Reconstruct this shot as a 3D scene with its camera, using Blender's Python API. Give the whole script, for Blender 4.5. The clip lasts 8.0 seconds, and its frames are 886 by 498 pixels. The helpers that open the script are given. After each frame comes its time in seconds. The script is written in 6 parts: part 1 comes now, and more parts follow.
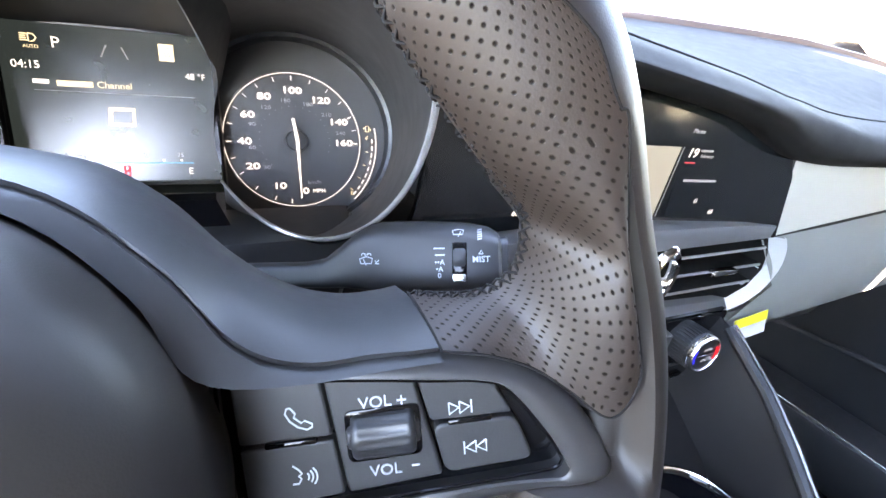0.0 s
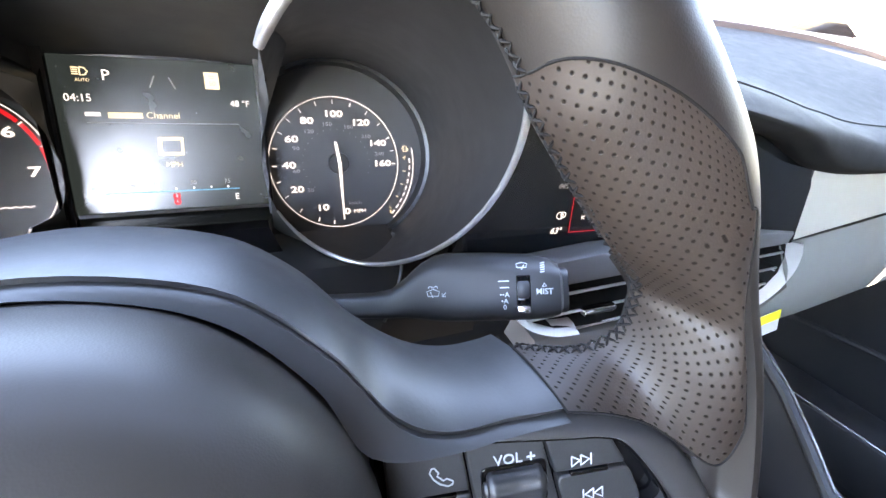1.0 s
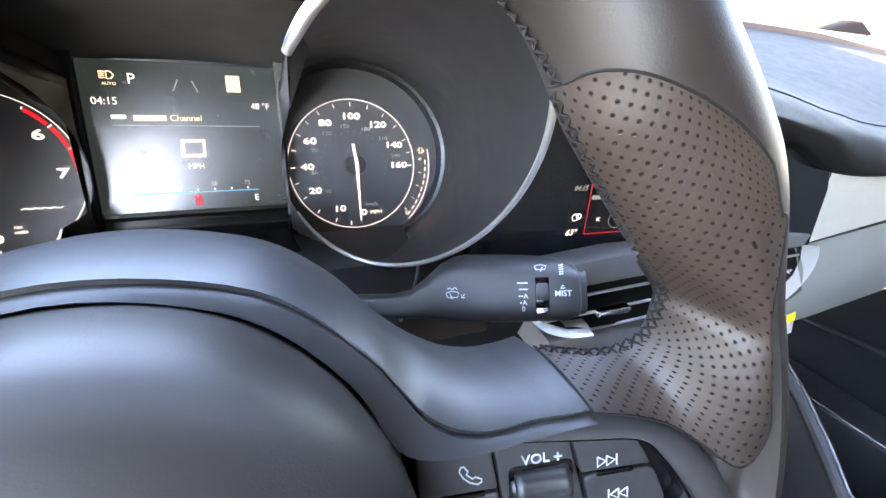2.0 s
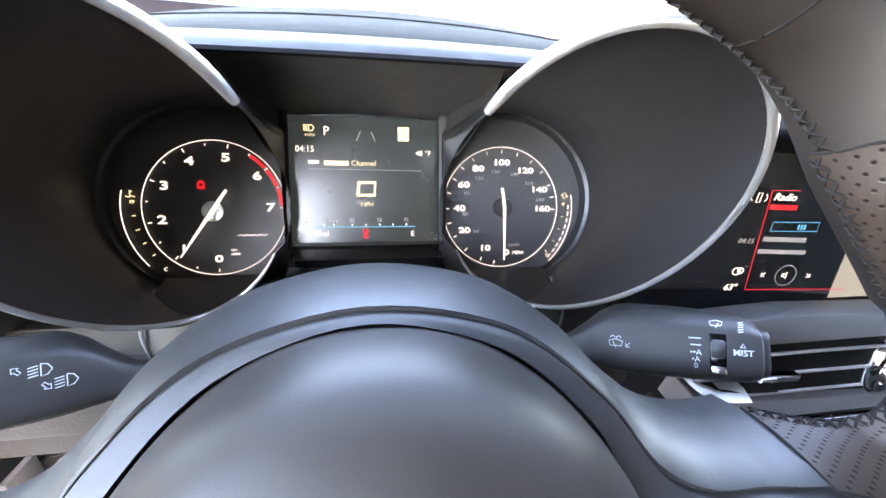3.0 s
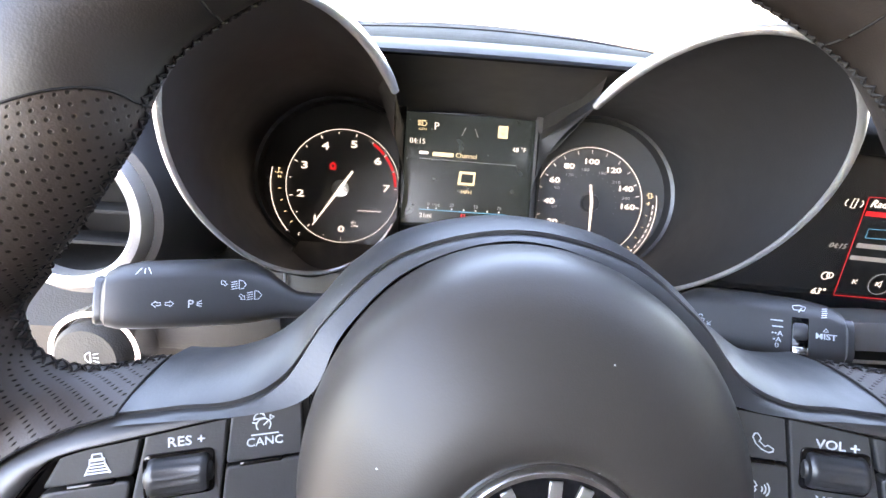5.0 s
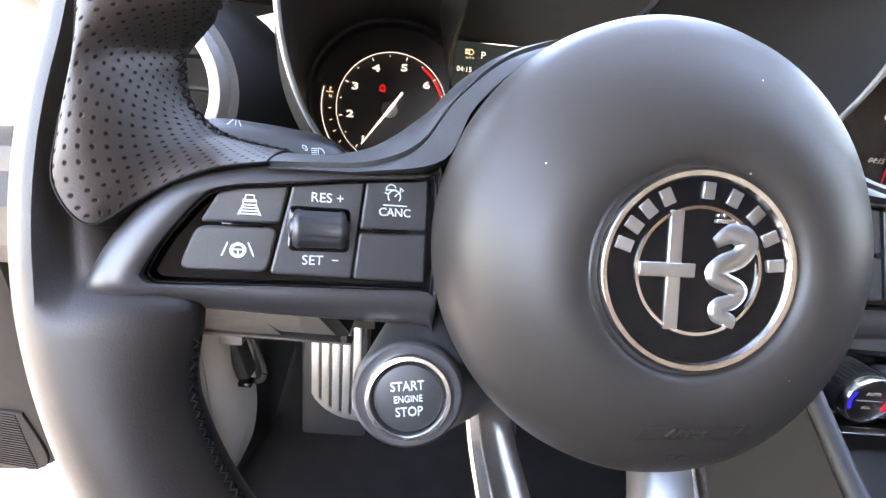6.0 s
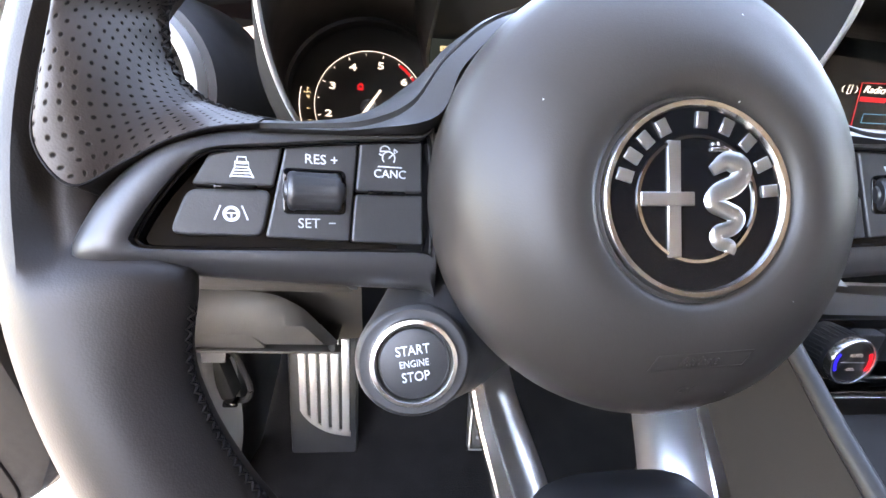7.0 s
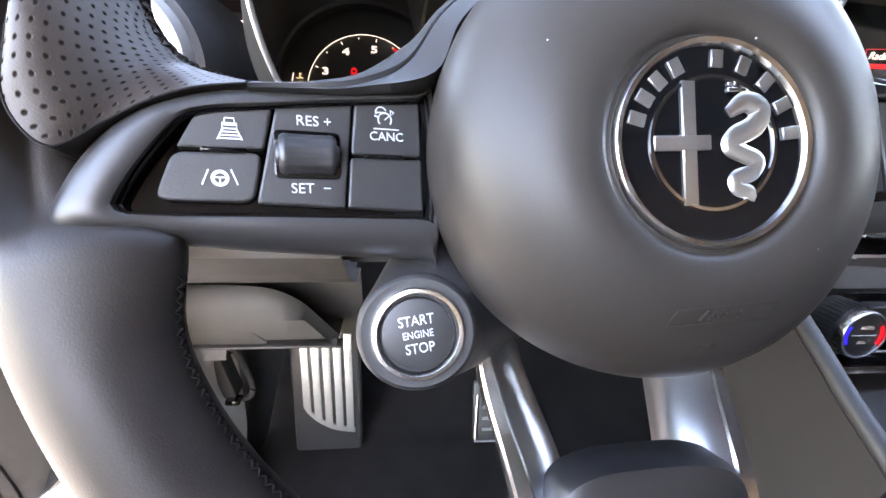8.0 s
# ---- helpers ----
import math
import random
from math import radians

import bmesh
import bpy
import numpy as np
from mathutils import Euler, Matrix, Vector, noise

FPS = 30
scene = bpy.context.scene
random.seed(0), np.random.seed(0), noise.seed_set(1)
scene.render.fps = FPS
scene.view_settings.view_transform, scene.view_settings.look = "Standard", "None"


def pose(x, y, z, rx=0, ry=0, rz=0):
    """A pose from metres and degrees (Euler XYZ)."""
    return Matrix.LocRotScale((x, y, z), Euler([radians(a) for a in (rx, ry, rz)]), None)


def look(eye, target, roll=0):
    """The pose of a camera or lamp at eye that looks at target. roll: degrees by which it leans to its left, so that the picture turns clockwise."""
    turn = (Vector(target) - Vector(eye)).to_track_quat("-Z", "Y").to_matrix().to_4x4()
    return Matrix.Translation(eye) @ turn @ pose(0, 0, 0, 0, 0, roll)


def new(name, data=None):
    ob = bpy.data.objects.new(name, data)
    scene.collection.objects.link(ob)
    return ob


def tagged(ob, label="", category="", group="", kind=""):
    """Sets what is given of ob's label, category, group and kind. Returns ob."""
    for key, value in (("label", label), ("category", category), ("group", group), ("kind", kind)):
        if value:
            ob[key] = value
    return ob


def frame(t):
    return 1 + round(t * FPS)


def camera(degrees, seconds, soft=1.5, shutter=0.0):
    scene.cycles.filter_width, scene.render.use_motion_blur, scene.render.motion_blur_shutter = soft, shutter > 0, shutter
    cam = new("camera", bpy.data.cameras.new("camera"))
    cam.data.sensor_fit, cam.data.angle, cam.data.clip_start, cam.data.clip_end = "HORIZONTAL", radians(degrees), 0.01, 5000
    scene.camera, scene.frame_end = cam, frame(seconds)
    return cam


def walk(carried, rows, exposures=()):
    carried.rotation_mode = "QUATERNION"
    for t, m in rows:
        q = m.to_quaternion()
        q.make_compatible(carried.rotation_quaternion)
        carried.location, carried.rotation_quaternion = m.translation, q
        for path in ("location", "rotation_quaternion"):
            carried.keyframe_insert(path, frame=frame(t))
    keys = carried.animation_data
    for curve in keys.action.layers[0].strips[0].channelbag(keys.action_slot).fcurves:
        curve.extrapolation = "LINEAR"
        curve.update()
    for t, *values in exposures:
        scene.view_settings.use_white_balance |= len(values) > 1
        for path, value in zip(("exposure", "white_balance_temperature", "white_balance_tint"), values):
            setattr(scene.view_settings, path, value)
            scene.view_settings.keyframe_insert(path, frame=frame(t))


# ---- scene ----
cam = camera(92.5, 8.0)
PATH = [
    (0, (0.078, -0.063, 0.948), (0.845, 1.5, -0.035), 8.4),
    (0.5, (0.059, -0.049, 0.96), (0.844, 1.49, -0.046), 8.3),
    (1, (0.044, -0.045, 0.968), (0.838, 1.473, -0.064), 8.1),
    (2.3, (0.035, -0.044, 0.971), (0.766, 1.5, -0.069), 7.5),
    (2.5, (0.03, -0.044, 0.975), (0.706, 1.547, -0.03), 6.5),
    (3, (-0.003, -0.042, 0.974), (0.363, 1.692, 0.047), 4.4),
    (3.5, (-0.006, -0.057, 0.985), (0.182, 1.722, 0.091), 2.7),
    (4, (-0.009, -0.06, 0.984), (0.161, 1.724, 0.098), 3.0),
    (4.2, (-0.009, -0.062, 0.985), (0.14, 1.729, 0.106), 3.1),
    (5.3, (-0.046, -0.098, 0.949), (0.023, 1.689, 0.054), 5.3),
    (5.5, (-0.054, -0.107, 0.932), (0.017, 1.689, 0.055), 5.7),
    (6, (-0.07, -0.124, 0.901), (0.043, 1.685, 0.054), 6.7),
    (6.5, (-0.073, -0.135, 0.887), (0.119, 1.689, 0.092), 5.6),
    (7, (-0.075, -0.13, 0.883), (0.128, 1.704, 0.112), 4.4),
    (7.5, (-0.075, -0.127, 0.873), (0.139, 1.704, 0.097), 3.8),
    (8, (-0.075, -0.128, 0.871), (0.131, 1.702, 0.09), 2.7),
]
walk(cam, [(t, look(eye, target, roll)) for t, eye, target, roll in PATH], [(0.0, 6.30, 8150, 20), (1.0, 6.18, 8100, 20), (2.5, 6.20, 8200, 20), (4.2, 6.08, 8500, 22), (5.5, 6.05, 8800, 22), (8.0, 6.16, 8800, 22)])

# ---------------------------------------------------------------- light
world = bpy.data.worlds.new("sky")
scene.world = world
world.use_nodes = True
wn = world.node_tree
sky = wn.nodes.new("ShaderNodeTexSky")
sky.sky_type = "NISHITA"
sky.sun_disc = False
SUN_EL, SUN_AZ = 28.0, 160.0
sky.dust_density, sky.air_density, sky.ozone_density = 0.7, 1.0, 2.0
sky.sun_elevation, sky.sun_rotation = radians(SUN_EL), radians(SUN_AZ)
wn.nodes["Background"].inputs[1].default_value = 0.15
wn.links.new(sky.outputs[0], wn.nodes["Background"].inputs[0])
lamp = bpy.data.lights.new("sun", "SUN")
lamp.energy, lamp.angle, lamp.color = 3.0, radians(0.5), (1.0, 0.95, 0.88)
sun = new("sun", lamp)
sun.matrix_world = look((0, 0, 0), (-math.sin(radians(SUN_AZ)) * math.cos(radians(SUN_EL)), -math.cos(radians(SUN_AZ)) * math.cos(radians(SUN_EL)), -math.sin(radians(SUN_EL))))


# ---------------------------------------------------------------- materials
def mat(name, color, rough=0.5, metal=0.0, vary=0.15, scale=30.0, bump=0.0, bscale=400.0, spec=0.5, coat=0.0, glow=0.0, wear=0.0):
    m = bpy.data.materials.new(name)
    m.use_nodes = True
    nt = m.node_tree
    b = nt.nodes["Principled BSDF"]
    b.inputs["Roughness"].default_value = rough
    b.inputs["Metallic"].default_value = metal
    b.inputs["Specular IOR Level"].default_value = spec
    b.inputs["Coat Weight"].default_value = coat
    tc = nt.nodes.new("ShaderNodeTexCoord")
    n1 = nt.nodes.new("ShaderNodeTexNoise")
    n1.inputs["Scale"].default_value = scale
    n1.inputs["Detail"].default_value = 6
    nt.links.new(tc.outputs["Object"], n1.inputs["Vector"])
    mix = nt.nodes.new("ShaderNodeMix")
    mix.data_type = "RGBA"
    c = Vector(color)
    mix.inputs[6].default_value = (*(c * (1 - vary)), 1)
    mix.inputs[7].default_value = (*[min(1, k) for k in c * (1 + vary)], 1)
    nt.links.new(n1.outputs["Fac"], mix.inputs[0])
    nt.links.new(mix.outputs[2], b.inputs["Base Color"])
    rr = nt.nodes.new("ShaderNodeMapRange")
    spread = 0.04 if metal > 0.5 else 0.15
    rr.inputs["To Min"].default_value = max(0.02, rough * (1 - spread))
    rr.inputs["To Max"].default_value = min(1, rough * (1 + spread))
    n3 = nt.nodes.new("ShaderNodeTexNoise")
    n3.inputs["Scale"].default_value = scale * 4
    nt.links.new(tc.outputs["Object"], n3.inputs["Vector"])
    nt.links.new(n3.outputs["Fac"], rr.inputs["Value"])
    nt.links.new(rr.outputs[0], b.inputs["Roughness"])
    if bump:
        n2 = nt.nodes.new("ShaderNodeTexNoise")
        n2.inputs["Scale"].default_value = bscale
        n2.inputs["Detail"].default_value = 3
        nt.links.new(tc.outputs["Object"], n2.inputs["Vector"])
        bp = nt.nodes.new("ShaderNodeBump")
        bp.inputs["Strength"].default_value = bump
        bp.inputs["Distance"].default_value = 0.001
        nt.links.new(n2.outputs["Fac"], bp.inputs["Height"])
        nt.links.new(bp.outputs[0], b.inputs["Normal"])
    if glow:
        mix.inputs[6].default_value = mix.inputs[7].default_value = (*(c * 0.25), 1)
        b.inputs["Emission Color"].default_value = (*color, 1)
        b.inputs["Emission Strength"].default_value = glow
    return m


def leather_grain(name, color, rough, cell=900.0, depth=0.25, vary=0.1, spec=0.5):
    """Pebbled grain: voronoi cells with fine noise."""
    m = mat(name, color, rough, 0, vary, 14, spec=spec)
    nt = m.node_tree
    tc = nt.nodes.new("ShaderNodeTexCoord")
    v = nt.nodes.new("ShaderNodeTexVoronoi")
    v.inputs["Scale"].default_value = cell
    bp = nt.nodes.new("ShaderNodeBump")
    bp.inputs["Strength"].default_value = depth
    bp.inputs["Distance"].default_value = 0.0006
    nt.links.new(tc.outputs["Object"], v.inputs["Vector"])
    nt.links.new(v.outputs["Distance"], bp.inputs["Height"])
    nt.links.new(bp.outputs[0], nt.nodes["Principled BSDF"].inputs["Normal"])
    return m


def perforated(name, color, rough):
    """Leather pierced by a staggered grid of small holes, laid out by the UV map in metres."""
    m = leather_grain(name, color, rough, 1600, 0.06)
    nt = m.node_tree
    b = nt.nodes["Principled BSDF"]
    uv = nt.nodes.new("ShaderNodeUVMap")
    sep = nt.nodes.new("ShaderNodeSeparateXYZ")
    nt.links.new(uv.outputs[0], sep.inputs[0])

    def math_node(op, a, bb=0.0, cc=None):
        n = nt.nodes.new("ShaderNodeMath")
        n.operation = op
        for i, k in enumerate((a, bb, cc)):
            if k is None:
                continue
            if isinstance(k, (int, float)):
                n.inputs[i].default_value = k
            else:
                nt.links.new(k, n.inputs[i])
        return n.outputs[0]
    P = 0.0041

    def dist(ox, oy):
        fx = math_node("SUBTRACT", math_node("FRACT", math_node("ADD", math_node("DIVIDE", sep.outputs[0], P), ox)), 0.5)
        fy = math_node("SUBTRACT", math_node("FRACT", math_node("ADD", math_node("DIVIDE", sep.outputs[1], P), oy)), 0.5)
        return math_node("SQRT", math_node("ADD", math_node("MULTIPLY", fx, fx), math_node("MULTIPLY", fy, fy)))
    d = math_node("MINIMUM", dist(0, 0), dist(0.5, 0.5))
    hole = nt.nodes.new("ShaderNodeMapRange")
    hole.interpolation_type = "SMOOTHSTEP"
    hole.inputs["From Min"].default_value = 0.06
    hole.inputs["From Max"].default_value = 0.17
    nt.links.new(d, hole.inputs["Value"])
    old = b.inputs["Base Color"].links[0].from_socket
    mix = nt.nodes.new("ShaderNodeMix")
    mix.data_type = "RGBA"
    mix.inputs[6].default_value = (0.009, 0.007, 0.006, 1)
    nt.links.new(hole.outputs[0], mix.inputs[0])
    nt.links.new(old, mix.inputs[7])
    nt.links.new(mix.outputs[2], b.inputs["Base Color"])
    nt.links.new(math_node("MULTIPLY", hole.outputs[0], 0.4), b.inputs["Specular IOR Level"])
    bp = nt.nodes.new("ShaderNodeBump")
    bp.inputs["Strength"].default_value = 0.35
    bp.inputs["Distance"].default_value = 0.0006
    nt.links.new(hole.outputs[0], bp.inputs["Height"])
    nt.links.new(b.inputs["Normal"].links[0].from_socket, bp.inputs["Normal"])
    nt.links.new(bp.outputs[0], b.inputs["Normal"])
    return m


def glass(name):
    m = bpy.data.materials.new(name)
    m.use_nodes = True
    nt = m.node_tree
    tr = nt.nodes.new("ShaderNodeBsdfTransparent")
    gl = nt.nodes.new("ShaderNodeBsdfGlossy")
    gl.inputs["Roughness"].default_value = 0.02
    fr = nt.nodes.new("ShaderNodeFresnel")
    fr.inputs["IOR"].default_value = 1.45
    mx = nt.nodes.new("ShaderNodeMixShader")
    nt.links.new(fr.outputs[0], mx.inputs[0])
    nt.links.new(tr.outputs[0], mx.inputs[1])
    nt.links.new(gl.outputs[0], mx.inputs[2])
    nt.links.new(mx.outputs[0], nt.nodes["Material Output"].inputs[0])
    return m


M_LEATHER = leather_grain("smooth_leather", (0.0122, 0.0090, 0.0076), 0.50, 1800, 0.06, spec=0.34)
M_PERF = perforated("perforated_leather", (0.0200, 0.0127, 0.0094), 0.54)
M_THREAD = mat("black_thread", (0.008, 0.007, 0.007), 0.85, 0, 0.3, 300, spec=0.15)
M_PAD = leather_grain("pad_skin", (0.0182, 0.0150, 0.0130), 0.46, 2200, 0.04, spec=0.28)
M_SATIN = mat("satin_black_plastic", (0.020, 0.0197, 0.0203), 0.46, 0, 0.1, 40, 0.04, 900, spec=0.42)
M_TRIM = mat("graphite_trim", (0.021, 0.0197, 0.0197), 0.42, 0.0, 0.1, 40, 0.03, 1200)
M_GLOSS = mat("piano_black", (0.003, 0.003, 0.0035), 0.07, 0, 0.1, 30, spec=0.22)
M_BUTTON = mat("rubbered_button", (0.016, 0.016, 0.0165), 0.5, 0, 0.12, 60, 0.08, 1500)
M_ROLLER = mat("roller_plastic", (0.014, 0.014, 0.015), 0.42, 0, 0.1, 60)
M_HUB = mat("hub_plastic", (0.012, 0.012, 0.012), 0.85, 0, 0.2, 40, 0.1, 600, spec=0.1)
M_VISOR = leather_grain("visor_skin", (0.042, 0.041, 0.042), 0.6, 1200, 0.1)
M_EDGE = mat("satin_hood_edge", (0.55, 0.54, 0.53), 0.28, 0.78, 0.03, 12)
M_CORNER = mat("satin_silver_trim", (0.74, 0.75, 0.75), 0.42, 0.55, 0.03, 12)
M_FORK = mat("polished_fork_metal", (0.66, 0.65, 0.64), 0.22, 1.0, 0.03, 12)
M_PRINT = mat("white_print", (0.42, 0.43, 0.45), 0.5, 0, 0.05, 80)
M_CHROME = mat("satin_chrome", (0.88, 0.87, 0.86), 0.22, 1.0, 0.02, 8)
M_BRIGHT = mat("bright_chrome", (0.86, 0.86, 0.86), 0.10, 1.0, 0.02, 8)
M_SILVER = mat("brushed_silver", (0.62, 0.61, 0.60), 0.36, 0.9, 0.04, 12)
M_DASH = leather_grain("dash_skin", (0.0138, 0.0138, 0.0140), 0.8, 1400, 0.12, spec=0.06)
M_DASHTOP = leather_grain("dash_top_skin", (0.014, 0.0138, 0.0135), 0.8, 1400, 0.12, spec=0.012)
M_LIP = leather_grain("dash_lip_skin", (0.009, 0.009, 0.010), 0.55, 1400, 0.04, spec=0.02)
M_BROW = mat("grey_satin_trim", (0.11, 0.115, 0.12), 0.38, 0, 0.06, 30, 0.03, 900)
M_DASHLOW = leather_grain("lower_dash_skin", (0.0185, 0.0160, 0.0140), 0.65, 900, 0.25, spec=0.3)
M_CONSOLE = leather_grain("console_skin", (0.010, 0.0085, 0.008), 0.5, 1200, 0.15, spec=0.2)
M_DARK = mat("dark_plastic", (0.016, 0.016, 0.017), 0.45, 0, 0.2, 30, 0.1, 700)
M_HOOD = mat("hood_lining", (0.0140, 0.0140, 0.0155), 0.38, 0, 0.15, 20, 0.05, 900)
M_DIAL = mat("dial_face", (0.050, 0.049, 0.050), 0.5, 0, 0.08, 60)
M_CARPET = mat("carpet", (0.0078, 0.0070, 0.0068), 0.95, 0, 0.5, 25, 1.0, 500, spec=0.05)
M_CREAM = mat("pale_wood", (0.54, 0.54, 0.48), 0.45, 0, 0.08, 8, 0.05, 300)
M_PALE = leather_grain("pale_panel", (0.24, 0.26, 0.245), 0.55, 700, 0.2)
M_LIT = mat("lit_white", (1.0, 0.98, 0.95), 0.5, glow=0.024)
M_LITCREAM = mat("lit_cream", (1.0, 0.86, 0.55), 0.5, glow=0.022)
M_LITGREY = mat("lit_grey", (0.6, 0.6, 0.6), 0.5, glow=0.007)
M_LITRED = mat("lit_red", (0.8, 0.02, 0.03), 0.5, glow=0.016)
M_LITBLUE = mat("lit_blue", (0.08, 0.4, 0.65), 0.5, glow=0.019)
M_SCREEN = mat("screen_black", (0.012, 0.013, 0.014), 0.12, 0, 0.05, 20)
M_DISPLAY = mat("display_backlight", (0.028, 0.040, 0.041), 0.26, 0, 0.05, 20, spec=0.85, glow=0.015)
M_CHEEK = mat("grey_satin_panel", (0.045, 0.044, 0.044), 0.5, 0, 0.1, 30, 0.03, 900)
M_GLASS = glass("clear_glass")
M_DOOR = mat("black_door_plastic", (0.0042, 0.0038, 0.0038), 0.7, 0, 0.15, 30, 0.1, 700, spec=0.08)
M_KICK = mat("grey_sill_plastic", (0.30, 0.29, 0.28), 0.5, 0, 0.08, 20, 0.1, 700)
M_RUBBER = mat("tyre_rubber", (0.02, 0.02, 0.02), 0.8, 0, 0.2, 40)
M_CONCRETE = mat("concrete", (0.19, 0.182, 0.17), 0.9, 0, 0.35, 3, 0.6, 200)
M_WHITE = mat("white_paint", (0.78, 0.78, 0.78), 0.3, 0, 0.03, 10, coat=0.5)


def dusty(m):
    """A few pale dust specks, each a fraction of a millimetre wide."""
    nt = m.node_tree
    b = nt.nodes["Principled BSDF"]
    tc = nt.nodes.new("ShaderNodeTexCoord")
    vo = nt.nodes.new("ShaderNodeTexVoronoi")
    vo.inputs["Scale"].default_value = 70
    nt.links.new(tc.outputs["Object"], vo.inputs["Vector"])
    near = nt.nodes.new("ShaderNodeMath")
    near.operation = "LESS_THAN"
    near.inputs[1].default_value = 0.019
    nt.links.new(vo.outputs["Distance"], near.inputs[0])
    mix = nt.nodes.new("ShaderNodeMix")
    mix.data_type = "RGBA"
    nt.links.new(near.outputs[0], mix.inputs[0])
    nt.links.new(b.inputs["Base Color"].links[0].from_socket, mix.inputs[6])
    mix.inputs[7].default_value = (0.28, 0.28, 0.28, 1)
    nt.links.new(mix.outputs[2], b.inputs["Base Color"])


dusty(M_PAD)
dusty(M_SATIN)
M_LINER = mat("headliner_cloth", (0.030, 0.029, 0.028), 0.95, 0, 0.05, 60, 0.2, 900)


# ---------------------------------------------------------------- shape tools
def part(name, bm, material, parent, label="", smooth=True):
    me = bpy.data.meshes.new(name)
    bmesh.ops.recalc_face_normals(bm, faces=bm.faces)
    bm.to_mesh(me)
    bm.free()
    for p in me.polygons:
        p.use_smooth = smooth
    if smooth:
        me.set_sharp_from_angle(angle=radians(38))
    me.materials.append(material)
    ob = new(name, me)
    if parent is not None:
        ob.parent = parent
    if label:
        ob["label"] = label
    return ob


def thing(name, m, label, category, group="", kind=""):
    e = new(name)
    e.empty_display_size = 0.02
    e.matrix_world = m
    return tagged(e, label, category, group, kind)


def loft(rings, closed=True, caps=False, bm=None):
    bm = bm or bmesh.new()
    vs = [[bm.verts.new(p) for p in r] for r in rings]
    n = len(rings[0])
    for a, b in zip(vs, vs[1:]):
        for i in range(n if closed else n - 1):
            j = (i + 1) % n
            try:
                bm.faces.new((a[i], a[j], b[j], b[i]))
            except ValueError:
                pass
    if caps:
        bm.faces.new(vs[0])
        bm.faces.new(vs[-1])
    return bm


def lathe(profile, seg=64, cx=0.0, cy=0.0, bm=None, a0=0.0, a1=2 * math.pi):
    """Profile of (radius, height) turned about the local z axis."""
    full = abs(a1 - a0 - 2 * math.pi) < 1e-6
    k = seg if full else seg + 1
    rings = [[(cx + r * math.cos(a0 + (a1 - a0) * i / seg), cy + r * math.sin(a0 + (a1 - a0) * i / seg), z) for i in range(k)] for r, z in profile]
    return loft(rings, full, False, bm)


def plate(outline, z0, z1, bevel=0.0, bm=None):
    """A flat outline of (x, y) given depth from z0 up to z1, its upper edge rounded."""
    n = len(outline)
    area = sum(outline[i][0] * outline[(i + 1) % n][1] - outline[(i + 1) % n][0] * outline[i][1] for i in range(n))
    if area < 0:
        outline = outline[::-1]

    def inset(d):
        out = []
        for i in range(n):
            p, q, r = Vector(outline[i - 1]), Vector(outline[i]), Vector(outline[(i + 1) % n])
            e1, e2 = (q - p).normalized(), (r - q).normalized()
            n1, n2 = Vector((-e1.y, e1.x)), Vector((-e2.y, e2.x))
            m = n1 + n2
            m = m.normalized() if m.length > 1e-6 else n1
            out.append(q + m * (d / max(0.5, m.dot(n1))))
        return out
    rings = [[(*p, z0) for p in outline]]
    if bevel:
        rings.append([(*p, z1 - bevel) for p in outline])
        rings.append([(*p, z1 - bevel * 0.3) for p in inset(bevel * 0.3)])
        rings.append([(*p, z1) for p in inset(bevel)])
    else:
        rings.append([(*p, z1) for p in outline])
    return loft(rings, True, True, bm)


def smooth_line(pts, per=8, closed=False):
    """A Catmull-Rom line through the points."""
    P = [Vector(p) for p in pts]
    out = []
    n = len(P)
    for i in range(n if closed else n - 1):
        p0 = P[(i - 1) % n] if closed or i > 0 else P[0] * 2 - P[1]
        p1, p2 = P[i], P[(i + 1) % n]
        p3 = P[(i + 2) % n] if closed or i + 2 < n else P[n - 1] * 2 - P[n - 2]
        for k in range(per):
            t = k / per
            out.append(0.5 * (2 * p1 + (p2 - p0) * t + (2 * p0 - 5 * p1 + 4 * p2 - p3) * t * t + (3 * p1 - p0 - 3 * p2 + p3) * t ** 3))
    if not closed:
        out.append(P[-1])
    return out


def tube(pts, r, seg=8, closed=False, bm=None, flat=1.0, up=(0, 0, 1)):
    """A rod along a line; r may be a list; flat squeezes it along up."""
    P = [Vector(p) for p in pts]
    n = len(P)
    rings = []
    for i, p in enumerate(P):
        d = (P[(i + 1) % n] - P[i - 1]) if closed else (P[min(i + 1, n - 1)] - P[max(i - 1, 0)])
        d.normalize()
        s = d.cross(Vector(up))
        s = s.normalized() if s.length > 1e-5 else d.orthogonal().normalized()
        u = s.cross(d)
        rr = r[i] if isinstance(r, (list, tuple)) else r
        rings.append([p + s * rr * math.cos(2 * math.pi * k / seg) + u * rr * flat * math.sin(2 * math.pi * k / seg) for k in range(seg)])
    if closed:
        rings.append(rings[0])
    bm = loft(rings, True, not closed, bm)
    if closed:
        bmesh.ops.remove_doubles(bm, verts=bm.verts, dist=1e-6)
    return bm


